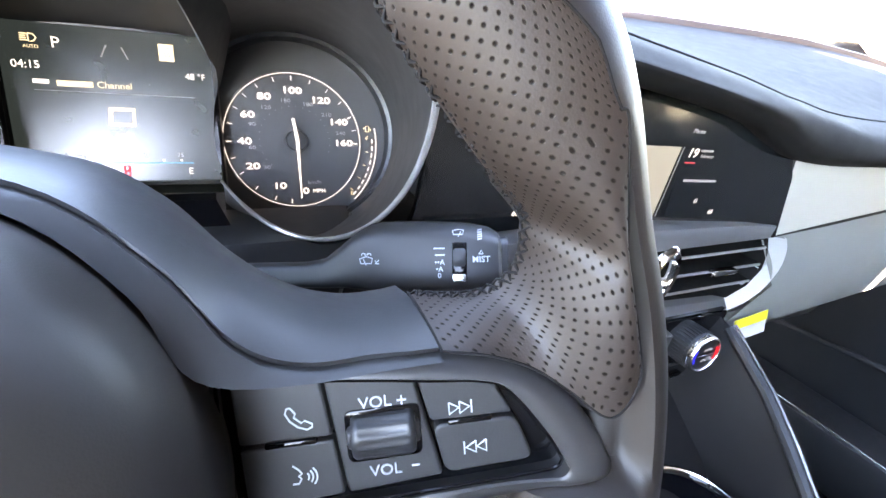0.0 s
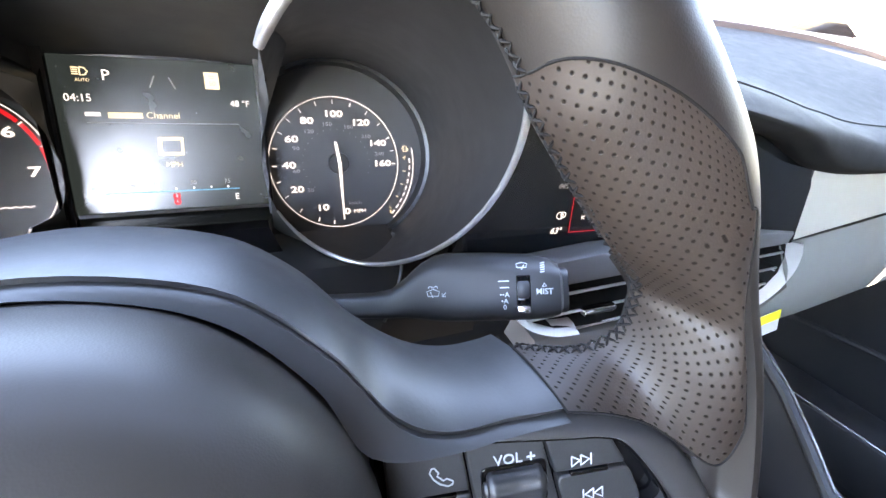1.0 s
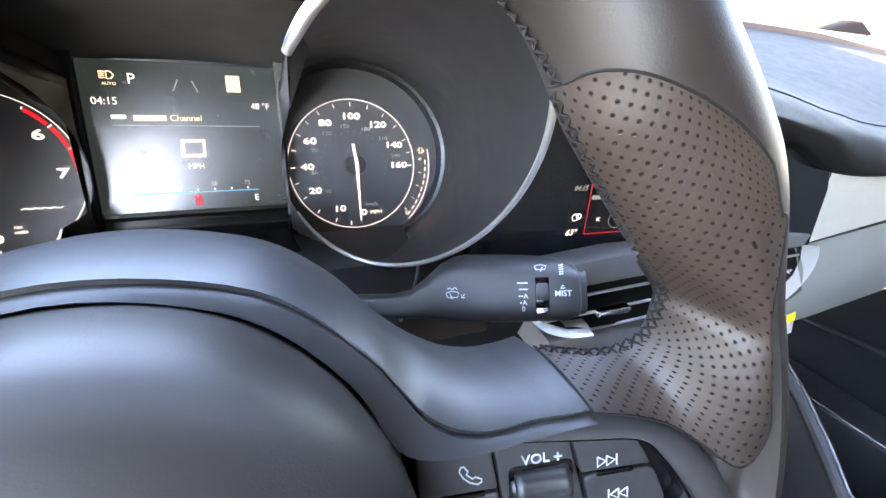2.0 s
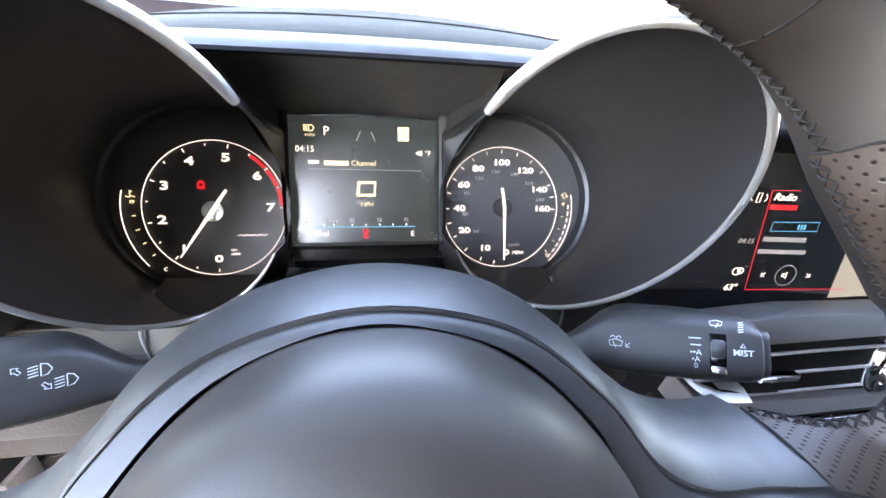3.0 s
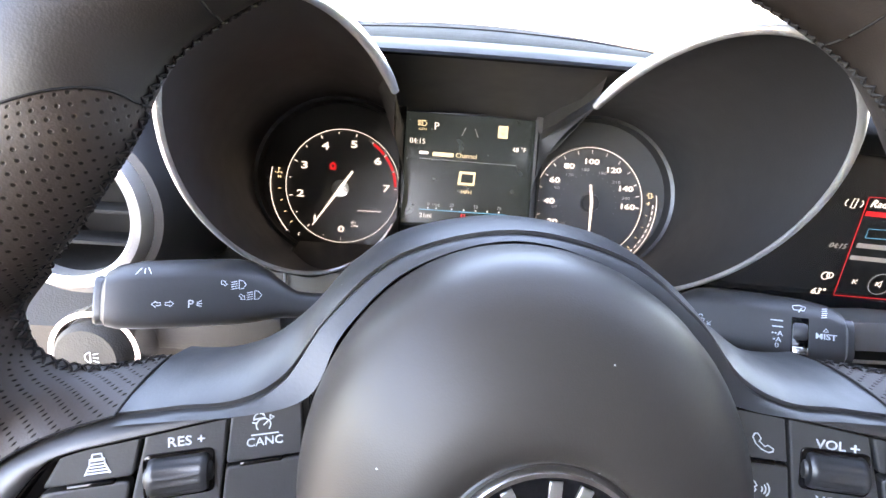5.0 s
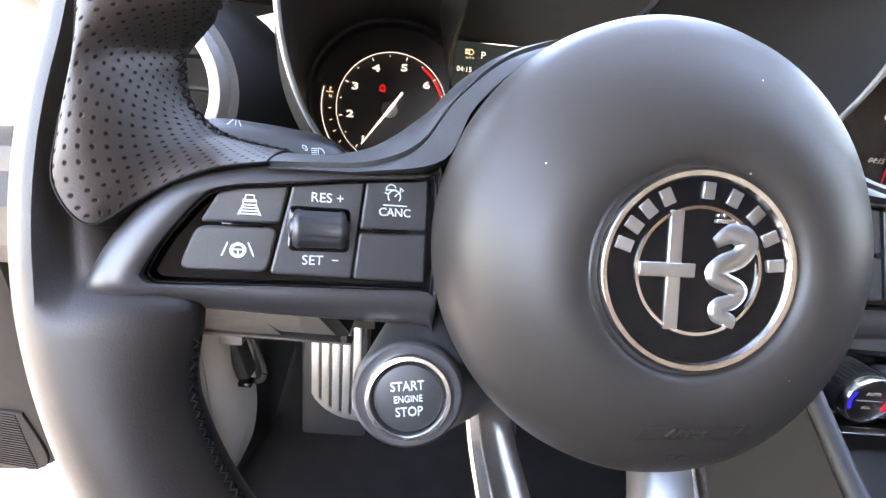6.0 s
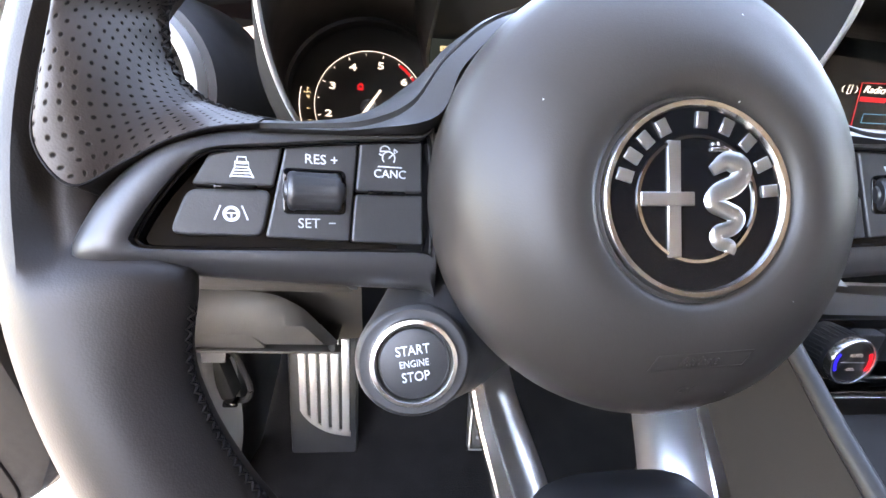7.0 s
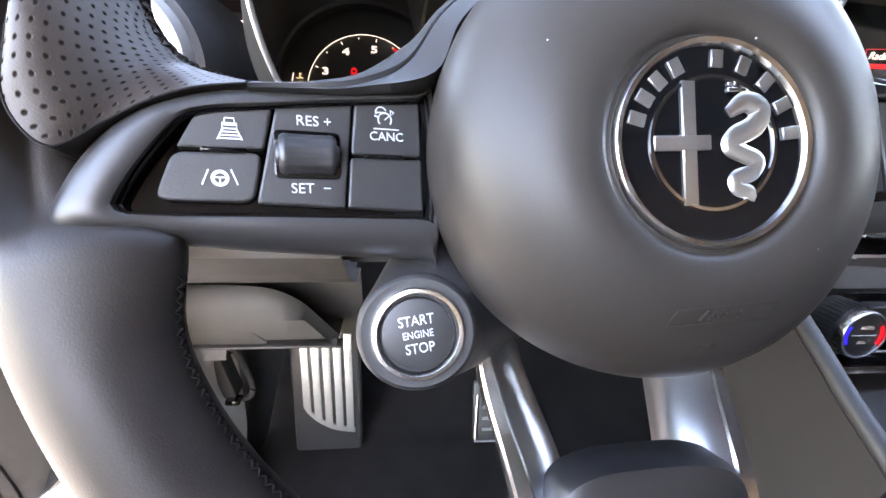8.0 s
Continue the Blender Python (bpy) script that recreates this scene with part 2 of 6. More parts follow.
def box(sx, sy, sz, c=(0, 0, 0), bevel=0.0, bm=None, seg=2):
    b = bmesh.new()
    bmesh.ops.create_cube(b, size=1)
    bmesh.ops.scale(b, vec=(sx, sy, sz), verts=b.verts)
    if bevel:
        bmesh.ops.bevel(b, geom=b.edges[:], offset=bevel, segments=seg, affect="EDGES", profile=0.5)
    bmesh.ops.translate(b, vec=c, verts=b.verts)
    if bm is None:
        return b
    me = bpy.data.meshes.new("tmp")
    b.to_mesh(me)
    b.free()
    bm.from_mesh(me)
    bpy.data.meshes.remove(me)
    return bm


def moved(bm, m):
    bmesh.ops.transform(bm, matrix=m, verts=bm.verts)
    return bm


def words(text, size, x, y, z, material, parent, name="lettering", turn=0.0, depth=0.0002, squeeze=1.0, label="", m=None, shear=0.0, bold=0.0):
    """Lettering in the built-in font, centred at a place on the parent."""
    c = bpy.data.curves.new("tmp", "FONT")
    c.body, c.size, c.align_x, c.align_y, c.extrude, c.shear, c.offset = text, size, "CENTER", "CENTER", depth, shear, bold
    c.resolution_u = 3
    o = bpy.data.objects.new("tmp", c)
    me = bpy.data.meshes.new_from_object(o)
    bpy.data.objects.remove(o)
    me.name = name
    me.materials.append(material)
    me.transform((m or Matrix()) @ pose(x, y, z, 0, 0, turn) @ Matrix.Diagonal((squeeze, 1, 1, 1)))
    ob = new(name, me)
    ob.parent = parent
    if label:
        ob["label"] = label
    return ob


def strokes(lines, w, z, material, parent, name="icon", x=0.0, y=0.0, s=1.0, m=None, label=""):
    """Thin printed strokes: each line a list of (x, y)."""
    bm = bmesh.new()
    for ln in lines:
        P = [Vector((x + p[0] * s, y + p[1] * s)) for p in ln]
        L, R = [], []
        for i, p in enumerate(P):
            d = P[min(i + 1, len(P) - 1)] - P[max(i - 1, 0)]
            if d.length < 1e-9:
                d = Vector((1, 0))
            d.normalize()
            q = Vector((-d.y, d.x)) * w / 2
            L.append(bm.verts.new((*(p + q), z)))
            R.append(bm.verts.new((*(p - q), z)))
        for i in range(len(P) - 1):
            bm.faces.new((L[i], R[i], R[i + 1], L[i + 1]))
    ext = bmesh.ops.extrude_face_region(bm, geom=bm.faces[:])
    bmesh.ops.translate(bm, vec=(0, 0, 0.0002), verts=[v for v in ext["geom"] if isinstance(v, bmesh.types.BMVert)])
    if m is not None:
        moved(bm, m)
    return part(name, bm, material, parent, label, False)


def arc(cx, cy, r, a0, a1, n=12, ry=None):
    return [(cx + r * math.cos(radians(a0 + (a1 - a0) * i / n)), cy + (ry or r) * math.sin(radians(a0 + (a1 - a0) * i / n))) for i in range(n + 1)]


def rounded(pts, r, k=4):
    """An outline with its corners rounded off over the length r."""
    out = []
    n = len(pts)
    for i in range(n):
        p, q, s = Vector(pts[i - 1]), Vector(pts[i]), Vector(pts[(i + 1) % n])
        a = q + (p - q).normalized() * min(r, (p - q).length * 0.4)
        b = q + (s - q).normalized() * min(r, (s - q).length * 0.4)
        for j in range(k + 1):
            f = j / k
            out.append(tuple(a * (1 - f) ** 2 + q * 2 * f * (1 - f) + b * f ** 2))
    return out


def mirror_x(pts):
    return [(-p[0], *p[1:]) for p in pts]


# ---------------------------------------------------------------- ground and car shell
G = bmesh.new()
GX = [(-600, 0.0), (0, 0.0), (7, 0.0), (9, 0.04), (11, 0.14), (13, 0.26), (15, 0.36), (17, 0.40), (600, 0.40)]
loft([[(x, y, z) for x, z in GX] for y in (-600, 0, 600)], False, False, G)
tagged(part("ground", G, M_CONCRETE, None, smooth=False), "sunlit pale concrete car park rising gently to one side", "ground", kind="structure")

shell = thing("car_body", pose(0, 0, 0), "car body shell with black headliner and grey windscreen pillars", "car body", kind="structure")

# ---------------------------------------------------------------- steering wheel
WHEEL = pose(0, 0, 0.85, 67, 0, 0) @ pose(0, 0, 0, 0, 0, 2.5)
wheel = thing("steering_wheel", WHEEL, "black leather sports steering wheel with perforated grips and silver lower spoke", "steering wheel")
RIM_R, RIM_W = 0.1640, 0.007


def ease(v, a, b):
    f = min(1.0, max(0.0, (v - a) / (b - a)))
    return f * f * (3 - 2 * f)


def rim_section(a, k):
    """Point k (0..1 round the tube, 0 at the outside, 0.25 at the driver's side, 0.5 inside) of the rim at angle a."""
    deg = math.degrees(a) % 360
    deg = 180 - deg if 90 < deg < 270 else (deg - 360 if deg >= 270 else deg)
    thumb = math.exp(-((deg - 34) / 11.0) ** 2)
    ph = 2 * math.pi * k
    up, dn = ease(deg, 40, 54), min(1.0, max(0.0, (-8 - deg) / 16))
    fat = ease(deg, 14, 32) * (1 - ease(deg, 42, 56))
    rr, rw = 0.0165 + 0.0033 * fat + 0.0012 * dn, 0.0178 + 0.0018 * fat
    mid, high = 0.0030 * fat + 0.0090 * up - 0.0018 * dn, 0.0028 * fat
    c, s = math.cos(ph), math.sin(ph)
    rad = rr * c + mid
    if c < 0:
        rad -= (0.0045 * thumb * (1 - up) - 0.0030 * math.exp(-((deg - 15) / 9.0) ** 2) + 0.0125 * math.exp(-((deg + 9) / 8.5) ** 2) * (1 - ease(deg, -7, 0))) * c * c
    return Vector(((RIM_R + rad) * math.cos(a), (RIM_R + rad) * math.sin(a), RIM_W + high + rw * s))


def inner_edge(deg):
    """Where round the tube the braided seam runs."""
    return 0.500 + 0.090 * ease(deg, 40, 54)


def rim_core(a, k):
    """The smooth leather of the rim: it lies lower where the grip panels and the spoke ends cover it."""
    p = rim_section(a, k)
    deg = math.degrees(a) % 360
    deg = 180 - deg if 90 < deg < 270 else (deg - 360 if deg >= 270 else deg)
    f = min(1.0, max(0.0, (27 - deg) / 7)) * min(1.0, max(0.0, (deg + 8.5) / 2.5))
    g = min(1.0, max(0.0, (k - 0.225) / 0.05)) * min(1.0, max(0.0, (0.72 - k) / 0.08))
    c = Vector((RIM_R * math.cos(a), RIM_R * math.sin(a), RIM_W))
    return p.lerp(c, 0.46 * f * g)


NK = 48
ANGLES = [-82 + 1.5 * i for i in range(230)]
rings = [[rim_core(radians(d), k / NK) for k in range(NK)] for d in ANGLES if d < 262]
part("rim", loft(rings + [rings[0]]), M_LEATHER, wheel, "smooth black leather rim")
# the turn of the grip from the rim onto the spoke: outer edge, crest and inner edge of each cross-section
TURN = [((0.1566, 0.0405, 0.0240), (0.1512, 0.0450, 0.0226), (0.1402, 0.0530, 0.0035)),
        ((0.1604, 0.0230, 0.0235), (0.1515, 0.0350, 0.0222), (0.1420, 0.0465, 0.0010)),
        ((0.1620, 0.0086, 0.0226), (0.1495, 0.0270, 0.0198), (0.1424, 0.0400, -0.0015)),
        ((0.1555, -0.0008, 0.0200), (0.1458, 0.0219, 0.0140), (0.1402, 0.0345, -0.0042)),
        ((0.1470, 0.0062, 0.0145), (0.1405, 0.0222, 0.0072), (0.1362, 0.0305, -0.0085)),
        ((0.1390, 0.0127, 0.0105), (0.1340, 0.0236, 0.0024), (0.1312, 0.0289, -0.0125)),
        ((0.1287, 0.0174, 0.0074), (0.1265, 0.0250, -0.0038), (0.1255, 0.0284, -0.0180)),
        ((0.1170, 0.0200, 0.0036), (0.1175, 0.0256, -0.0105), (0.1185, 0.0283, -0.0265))]
NS, NV = 12, 40


def grip_rows():
    """Cross-sections of the right grip panel, from its upper end down the rim and onto the spoke."""
    st = []
    for d in (45.5, 41, 36, 31, 26):
        row = []
        for j in range(NV + 1):
            g = j / NV
            deg = d + (0 if d < 24 else (d - 24) / 21.5 * (-14.5 * max(0.0, 1 - g / 0.7) ** 2))
            k_out = 0.232 + 0.022 * ease(d, 22, 36)
            a, k = radians(deg), k_out + (inner_edge(deg) + 0.018 - k_out) * g
            p, q = rim_section(a, k), Vector((RIM_R * math.cos(a), RIM_R * math.sin(a), RIM_W))
            row.append(p + (p - q).normalized() * 0.0007)
        st.append(row)
    for o, m, i in TURN:
        o, m, i = Vector(o), Vector(m), Vector(i)
        c = m * 2 - (o + i) / 2
        st.append([o * (1 - v) ** 2 + c * 2 * v * (1 - v) + i * v * v for v in (j / NV for j in range(NV + 1))])
    cols = [smooth_line([r[j] for r in st], NS) for j in range(NV + 1)]
    return [[c[i] for c in cols] for i in range(len(cols[0]))]


GRIP = grip_rows()


def grip_patch(side):
    """The perforated leather panel over the front and inside of the rim and onto the spoke."""
    rows = [[Vector((side * p.x, p.y, p.z)) for p in r] for r in GRIP]
    bm = bmesh.new()
    uvl = bm.loops.layers.uv.new("UVMap")
    vs = [[bm.verts.new(p) for p in r] for r in rows]
    n, mid = len(rows), NV // 2
    uv = [[None] * (NV + 1) for _ in rows]
    # on the rim the holes follow the angle; on the turn both directions shrink or grow together
    k0, base = 4 * NS, RIM_R * radians(19.5)
    along = base
    for i, r in enumerate(rows):
        if i > k0:
            along += (r[mid] - rows[i - 1][mid]).length
        a, b = rows[max(0, i - 3)], rows[min(n - 1, i + 3)]
        ref = (b[mid] - a[mid]).length
        grow = [1.0 if i < k0 else min(1.7, max(0.5, (b[j] - a[j]).length / ref)) for j in range(NV + 1)]
        for way in (1, -1):
            run = 0.0
            for j in range(mid, NV + 1) if way > 0 else range(mid, -1, -1):
                if j != mid:
                    run += way * (r[j] - r[j - way]).length / grow[j]
                u = RIM_R * (radians(45.5) - math.atan2(r[j].y, abs(r[j].x))) if i <= k0 else along
                uv[i][j] = (u, run)
    for i in range(n - 1):
        for j in range(NV):
            q = [(i, j), (i + 1, j), (i + 1, j + 1), (i, j + 1)]
            fc = bm.faces.new([vs[a][b] for a, b in q])
            for l, (a, b) in zip(fc.loops, q):
                l[uvl].uv = uv[a][b]
    panel = part("grip_panel", bm, M_PERF, wheel, "perforated black leather grip panel")
    edge = [rows[0][j] for j in range(NV, 0, -1)] + [r[0] for r in rows] + rows[-1][1:]
    part("seam", tube(edge, 0.00036, 6), M_THREAD, panel, "dark seam round the grip panel")
    # leather that wraps round behind the panel
    k0 = 4 * NS
    wrap = [[r[NV], r[NV] + Vector((side * 0.0035, -0.0030, -0.0045)), r[NV].lerp(r[0], 0.30) + Vector((side * 0.004, -0.004, -0.014)), r[NV].lerp(r[0], 0.75) + Vector((0, -0.002, -0.022)), r[0] + Vector((0, -0.0015, -0.010)), r[0]] for r in rows[k0:]]
    part("grip_back", loft(wrap, False), M_LEATHER, panel, "smooth leather behind the grip")


grip_patch(1)
grip_patch(-1)
for side in (-1, 1):
    ring_ = []
    for i in range(25):
        k = 0.06 + (inner_edge(56) - 0.08) * i / 24
        a = radians(56.5 - 4.5 * max(0.0, 1 - (k - 0.06) / 0.3) ** 1.5)
        p = rim_section(a if side > 0 else math.pi - a, k)
        ring_.append(p)
    part("seam", tube(ring_, 0.00045, 6), M_THREAD, wheel, "dark seam across the rim leather")


def stitching():
    """Braided seam round the inner edge of the rim: short crossed threads, one mesh shared by all."""
    st = bmesh.new()
    for sgn in (-1, 1):
        tube([(-0.0017, -0.0018 * sgn, -0.0004), (-0.0007, -0.0007 * sgn, 0.0004), (0.0007, 0.0007 * sgn, 0.0004), (0.0017, 0.0018 * sgn, -0.0004)], [0.0003, 0.00045, 0.00045, 0.0003], 5, bm=st)
    first = part("stitch", st, M_THREAD, wheel)
    spots = []
    for i in range(313):
        deg = i * 1.15
        low = deg if deg < 90 else 180 - deg if deg < 270 else deg - 360
        if -14 < low < 45 or 238 < deg < 302:
            continue
        a = radians(deg)
        ke = inner_edge(low) - 0.005 - 0.022 * ease(low, 40, 54)
        p, q = rim_section(a, ke), rim_section(a + 0.01, ke)
        spots.append((p, q, p - Vector((RIM_R * math.cos(a), RIM_R * math.sin(a), RIM_W))))
    # down the inner edge of both grips
    for side in (-1, 1):
        fx = lambda v: Vector((side * v.x, v.y, v.z))
        far = 0.0
        for i in range(1, len(GRIP) - 2):
            far += (GRIP[i][NV] - GRIP[i - 1][NV]).length
            if far > 0.0032:
                far = 0.0
                n = (GRIP[i][NV - 4] - GRIP[i][NV]).cross(GRIP[i + 1][NV] - GRIP[i][NV])
                if n.dot(GRIP[i][NV // 2] - Vector((0.17, 0.02, -0.03))) < 0:
                    n = -n
                spots.append((fx(GRIP[i][NV - 1]), fx(GRIP[i + 1][NV - 1]), fx(n)))
    for i, (p, q, n) in enumerate(spots):
        z = n.normalized()
        x = (q - p).normalized()
        y = z.cross(x).normalized()
        z = x.cross(y)
        m = Matrix((x, y, z)).transposed().to_4x4()
        m.translation = p + z * 0.0001
        ob = first
        if i:
            ob = new("stitch", first.data)
            ob.parent = wheel
        ob.matrix_local = m


stitching()

# airbag pad: a domed disc
pad_prof = [(0.0, 0.0298), (0.0268, 0.0298), (0.0272, 0.0312), (0.0290, 0.0328), (0.034, 0.0333), (0.041, 0.0318), (0.049, 0.0282), (0.0560, 0.0236), (0.0608, 0.0192), (0.0640, 0.0138), (0.0660, 0.0075), (0.0671, 0.001), (0.0676, -0.006), (0.0676, -0.013), (0.066, -0.019), (0.060, -0.026)]
pad_bm = lathe(pad_prof, 96)
for v in pad_bm.verts:
    f = min(1.0, max(0.0, (math.hypot(v.co.x, v.co.y) - 0.034) / 0.03))
    v.co.y = v.co.y * (1 + 0.045 * f) - 0.005 * (1 - f)
    v.co.x = v.co.x * (1 - 0.02 * f)
pad = part("airbag_pad", pad_bm, M_PAD, wheel, "domed dark grey airbag pad")
part("hub_shell", lathe([(0.001, -0.060), (0.052, -0.060), (0.062, -0.046), (0.0690, -0.034), (0.0690, -0.030), (0.0660, -0.027), (0.058, -0.026)], 72), M_HUB, wheel, "dark shell behind the pad")


# shroud round the pad and along both spokes
shroud = bmesh.new()
top = [(0.1180, 0.0280), (0.110, 0.0276), (0.098, 0.0288), (0.085, 0.034), (0.070, 0.046), (0.056, 0.062), (0.036, 0.0745), (0.0, 0.0805)]
line = smooth_line([(*p, 0) for p in top + mirror_x(top[:-1])[::-1]], 6)
line = [(p.x, p.y) for p in line]
back = line
front_top = [(0.1168, 0.0204), (0.110, 0.0207), (0.102, 0.0213), (0.085, 0.0228), (0.0712, 0.0300), (0.0585, 0.0486), (0.0366, 0.0668), (0.0, 0.0750)]
fl = smooth_line([(*p, 0) for p in front_top + mirror_x(front_top[:-1])[::-1]], 6)
fl = [(p.x, p.y) for p in fl]
front = fl
inner_top = [(0.1168, 0.0180), (0.110, 0.0183), (0.102, 0.0185), (0.085, 0.0193), (0.0635, 0.0245), (0.0537, 0.0432), (0.0334, 0.0622), (0.0, 0.0716)]
il = smooth_line([(*p, 0) for p in inner_top + mirror_x(inner_top[:-1])[::-1]], 6)
il = [(p.x, p.y) for p in il]
inner = il
def deep(x):
    return -0.026 - 0.020 * max(0.0, 1 - (x / 0.075) ** 2)


def lip(x):
    f = min(1.0, max(0.0, (0.085 - abs(x)) / 0.055))
    return -0.0145 * f * f * (3 - 2 * f) + 0.0028 * max(0.0, (abs(x) - 0.095) / 0.022)


rows = [[(x, y, deep(x) - 0.012) for x, y in back], [(x, y, deep(x)) for x, y in back]]
rows += [[(x1 + (x2 - x1) * f, y1 + (y2 - y1) * f, deep(x1) * (1 - g) + lip(x1) * g) for (x1, y1), (x2, y2) in zip(back, front)] for f, g in ((0.10, 0.20), (0.32, 0.48), (0.66, 0.80), (0.97, 0.98))]
rows += [[(x, y - 0.0006, lip(x) - 0.0012) for x, y in front], [(x, y - 0.0012, lip(x) - 0.0016) for x, y in front], [(x, y - 0.0018, lip(x) + 0.0004) for x, y in front]]
rows += [[(x1 + (x2 - x1) * f, y1 - 0.0018 * (1 - f) + (y2 - y1) * f, lip(x1) + 0.0006 + 0.0022 * f) for (x1, y1), (x2, y2) in zip(front, inner)] for f in (0.5, 0.9, 1.0)]
rows += [[(x * 0.995, y * 0.992, lip(x) + 0.0016) for x, y in inner], [(x * 0.99, y * 0.985, lip(x) - 0.016) for x, y in inner]]
loft(rows, False, False, shroud)
part("spoke_shroud", shroud, M_SATIN, wheel, "satin black upper spoke shroud")


def cant(side):
    """Spoke panels turn their outer end a little to the driver."""
    return Matrix.Translation((side * 0.105, 0, -0.002)) @ Matrix.Rotation(radians(-16 * side), 4, "Y") @ Matrix.Translation((-side * 0.105, 0, 0))


TRIM = [(0.0620, 0.0236), (0.0660, 0.0225), (0.0930, 0.0208), (0.1178, 0.0193), (0.1300, 0.0172), (0.1410, 0.0125), (0.1494, 0.0058), (0.1560, -0.0035), (0.1609, -0.0148), (0.1610, -0.0178), (0.1588, -0.0202), (0.1467, -0.0224), (0.1192, -0.0262), (0.0680, -0.0312), (0.0620, -0.0310)]
HOLE = [(0.0640, 0.0196), (0.0690, 0.0192), (0.0930, 0.0166), (0.1150, 0.0136), (0.1280, 0.0118), (0.1345, 0.0085), (0.1430, -0.0030), (0.1482, -0.0128), (0.1478, -0.0150), (0.1440, -0.0165), (0.1120, -0.0174), (0.0690, -0.0186), (0.0640, -0.0186)]


def even_line(pts, n):
    """The closed line through the points, divided into n even steps from its first point."""
    L = [Vector(p) for p in pts] + [Vector(pts[0])]
    run = [0.0]
    for p, q in zip(L, L[1:]):
        run.append(run[-1] + (q - p).length)
    out, k = [], 0
    for i in range(n):
        d = run[-1] * i / n
        while run[k + 1] < d:
            k += 1
        out.append(L[k].lerp(L[k + 1], (d - run[k]) / max(1e-9, run[k + 1] - run[k])))
    return out


def spoke(side):
    m = cant(side)

    def fx(L):
        return [(side * p[0], p[1]) for p in L]
    out = smooth_line([(*p, 0) for p in TRIM], 5, True)
    inn = smooth_line([(*p, 0) for p in HOLE], 5, True)
    # the border between the two outlines, matched point by point along their length
    n = 120
    o, i_ = even_line([(p.x, p.y) for p in out], n), even_line([(p.x, p.y) for p in inn], n)

    def ring(f, z):
        pts = [(a.x + (b.x - a.x) * f, a.y + (b.y - a.y) * f) for a, b in zip(o, i_)]
        return [(side * x, y, z + (0.0055 * max(0.0, (x - 0.130) / 0.030) ** 1.5 if z > -0.01 else 0.0)) for x, y in pts]
    rows = [ring(-0.02, -0.026), ring(-0.02, -0.012), ring(0.0, -0.0020), ring(0.06, -0.0004), ring(0.2, 0.0012), ring(0.45, 0.0034), ring(0.7, 0.0044), ring(0.92, 0.0045), ring(1.0, 0.0040), ring(1.02, -0.005)]
    part("spoke_trim", moved(loft(rows), m), M_TRIM, wheel, "graphite spoke trim")
    part("gloss_insert", moved(plate(fx([(p.x, p.y) for p in i_]), -0.006, -0.0012), m), M_GLOSS, wheel, "piano black insert")
    lip_ = [(p.x * 0.985 + 0.105 * 0.015, p.y * 0.965 - 0.0001) for p in i_]
    part("insert_edge", moved(tube([(side * x, y, 0.0030) for x, y in lip_], 0.0005, 6, True), m), M_GLOSS, wheel, "thin glossy edge round the insert")
    z0, z1 = -0.004, 0.0024
    B = {"a": [(0.1352, 0.0014), (0.1306, 0.0102), (0.1262, 0.0117), (0.1112, 0.0138), (0.1138, 0.0018)],
         "b": [(0.1400, -0.0108), (0.1360, 0.0003), (0.1142, 0.0007), (0.1168, -0.0132), (0.1388, -0.0126)],
         "c": [(0.1104, 0.0139), (0.0886, 0.0168), (0.0918, -0.0148), (0.1161, -0.0134)],
         "d": [(0.0879, 0.0169), (0.0672, 0.0190), (0.0672, 0.0016), (0.0896, 0.0014)],
         "e": [(0.0897, 0.0004), (0.0672, 0.0006), (0.0672, -0.0160), (0.0911, -0.0148)]}
    for key, L in B.items():
        part("button", moved(plate(fx(rounded(L, 0.0030 if key == "b" else 0.0012)), z0, z1, 0.0007), m), M_BUTTON, wheel, "soft black push button", smooth=False)
    for sx, sy, w in ((0.1238, 0.0011, 0.0115), (0.0795, 0.0010, 0.0125)):
        part("tactile_bar", moved(box(w, 0.0015, 0.002, (side * sx, sy, 0.0022), 0.0006), m), M_GLOSS, wheel, "raised tactile bar")
    # thumb roller: a ridged drum lying across a glossy well, with a stub at each end
    rx, ry = 0.1020 * side, 0.0006
    well = rounded([(rx - 0.0094, ry - 0.0070), (rx + 0.0094, ry - 0.0070), (rx + 0.0094, ry + 0.0070), (rx - 0.0094, ry + 0.0070)], 0.0022)
    part("roller_well", moved(plate(well, 0.0018, 0.0029, 0.0005), m), M_GLOSS, wheel, "glossy black roller well")
    N = 72
    rr = []
    for dx, k, wave in ((-0.0092, 0.30, 0), (-0.0088, 0.50, 0), (-0.0080, 0.56, 0), (-0.0078, 0.86, 0), (-0.0070, 0.97, 0), (-0.0060, 1.0, 0), (-0.0054, 0.97, 0.035), (0.0054, 0.97, 0.035), (0.0060, 1.0, 0), (0.0070, 0.97, 0), (0.0078, 0.86, 0), (0.0080, 0.56, 0), (0.0088, 0.50, 0), (0.0092, 0.30, 0)):
        rr.append([(rx + dx, ry + 0.0061 * (k + wave * math.cos(14 * 2 * math.pi * i / N)) * math.cos(2 * math.pi * i / N), 0.0022 + 0.0046 * (k + wave * math.cos(14 * 2 * math.pi * i / N)) * math.sin(2 * math.pi * i / N)) for i in range(N)])
    part("thumb_roller", moved(loft(rr, True, True), m), M_ROLLER, wheel, "ridged black thumb roller")
    return m


ML, MR = spoke(-1), spoke(1)

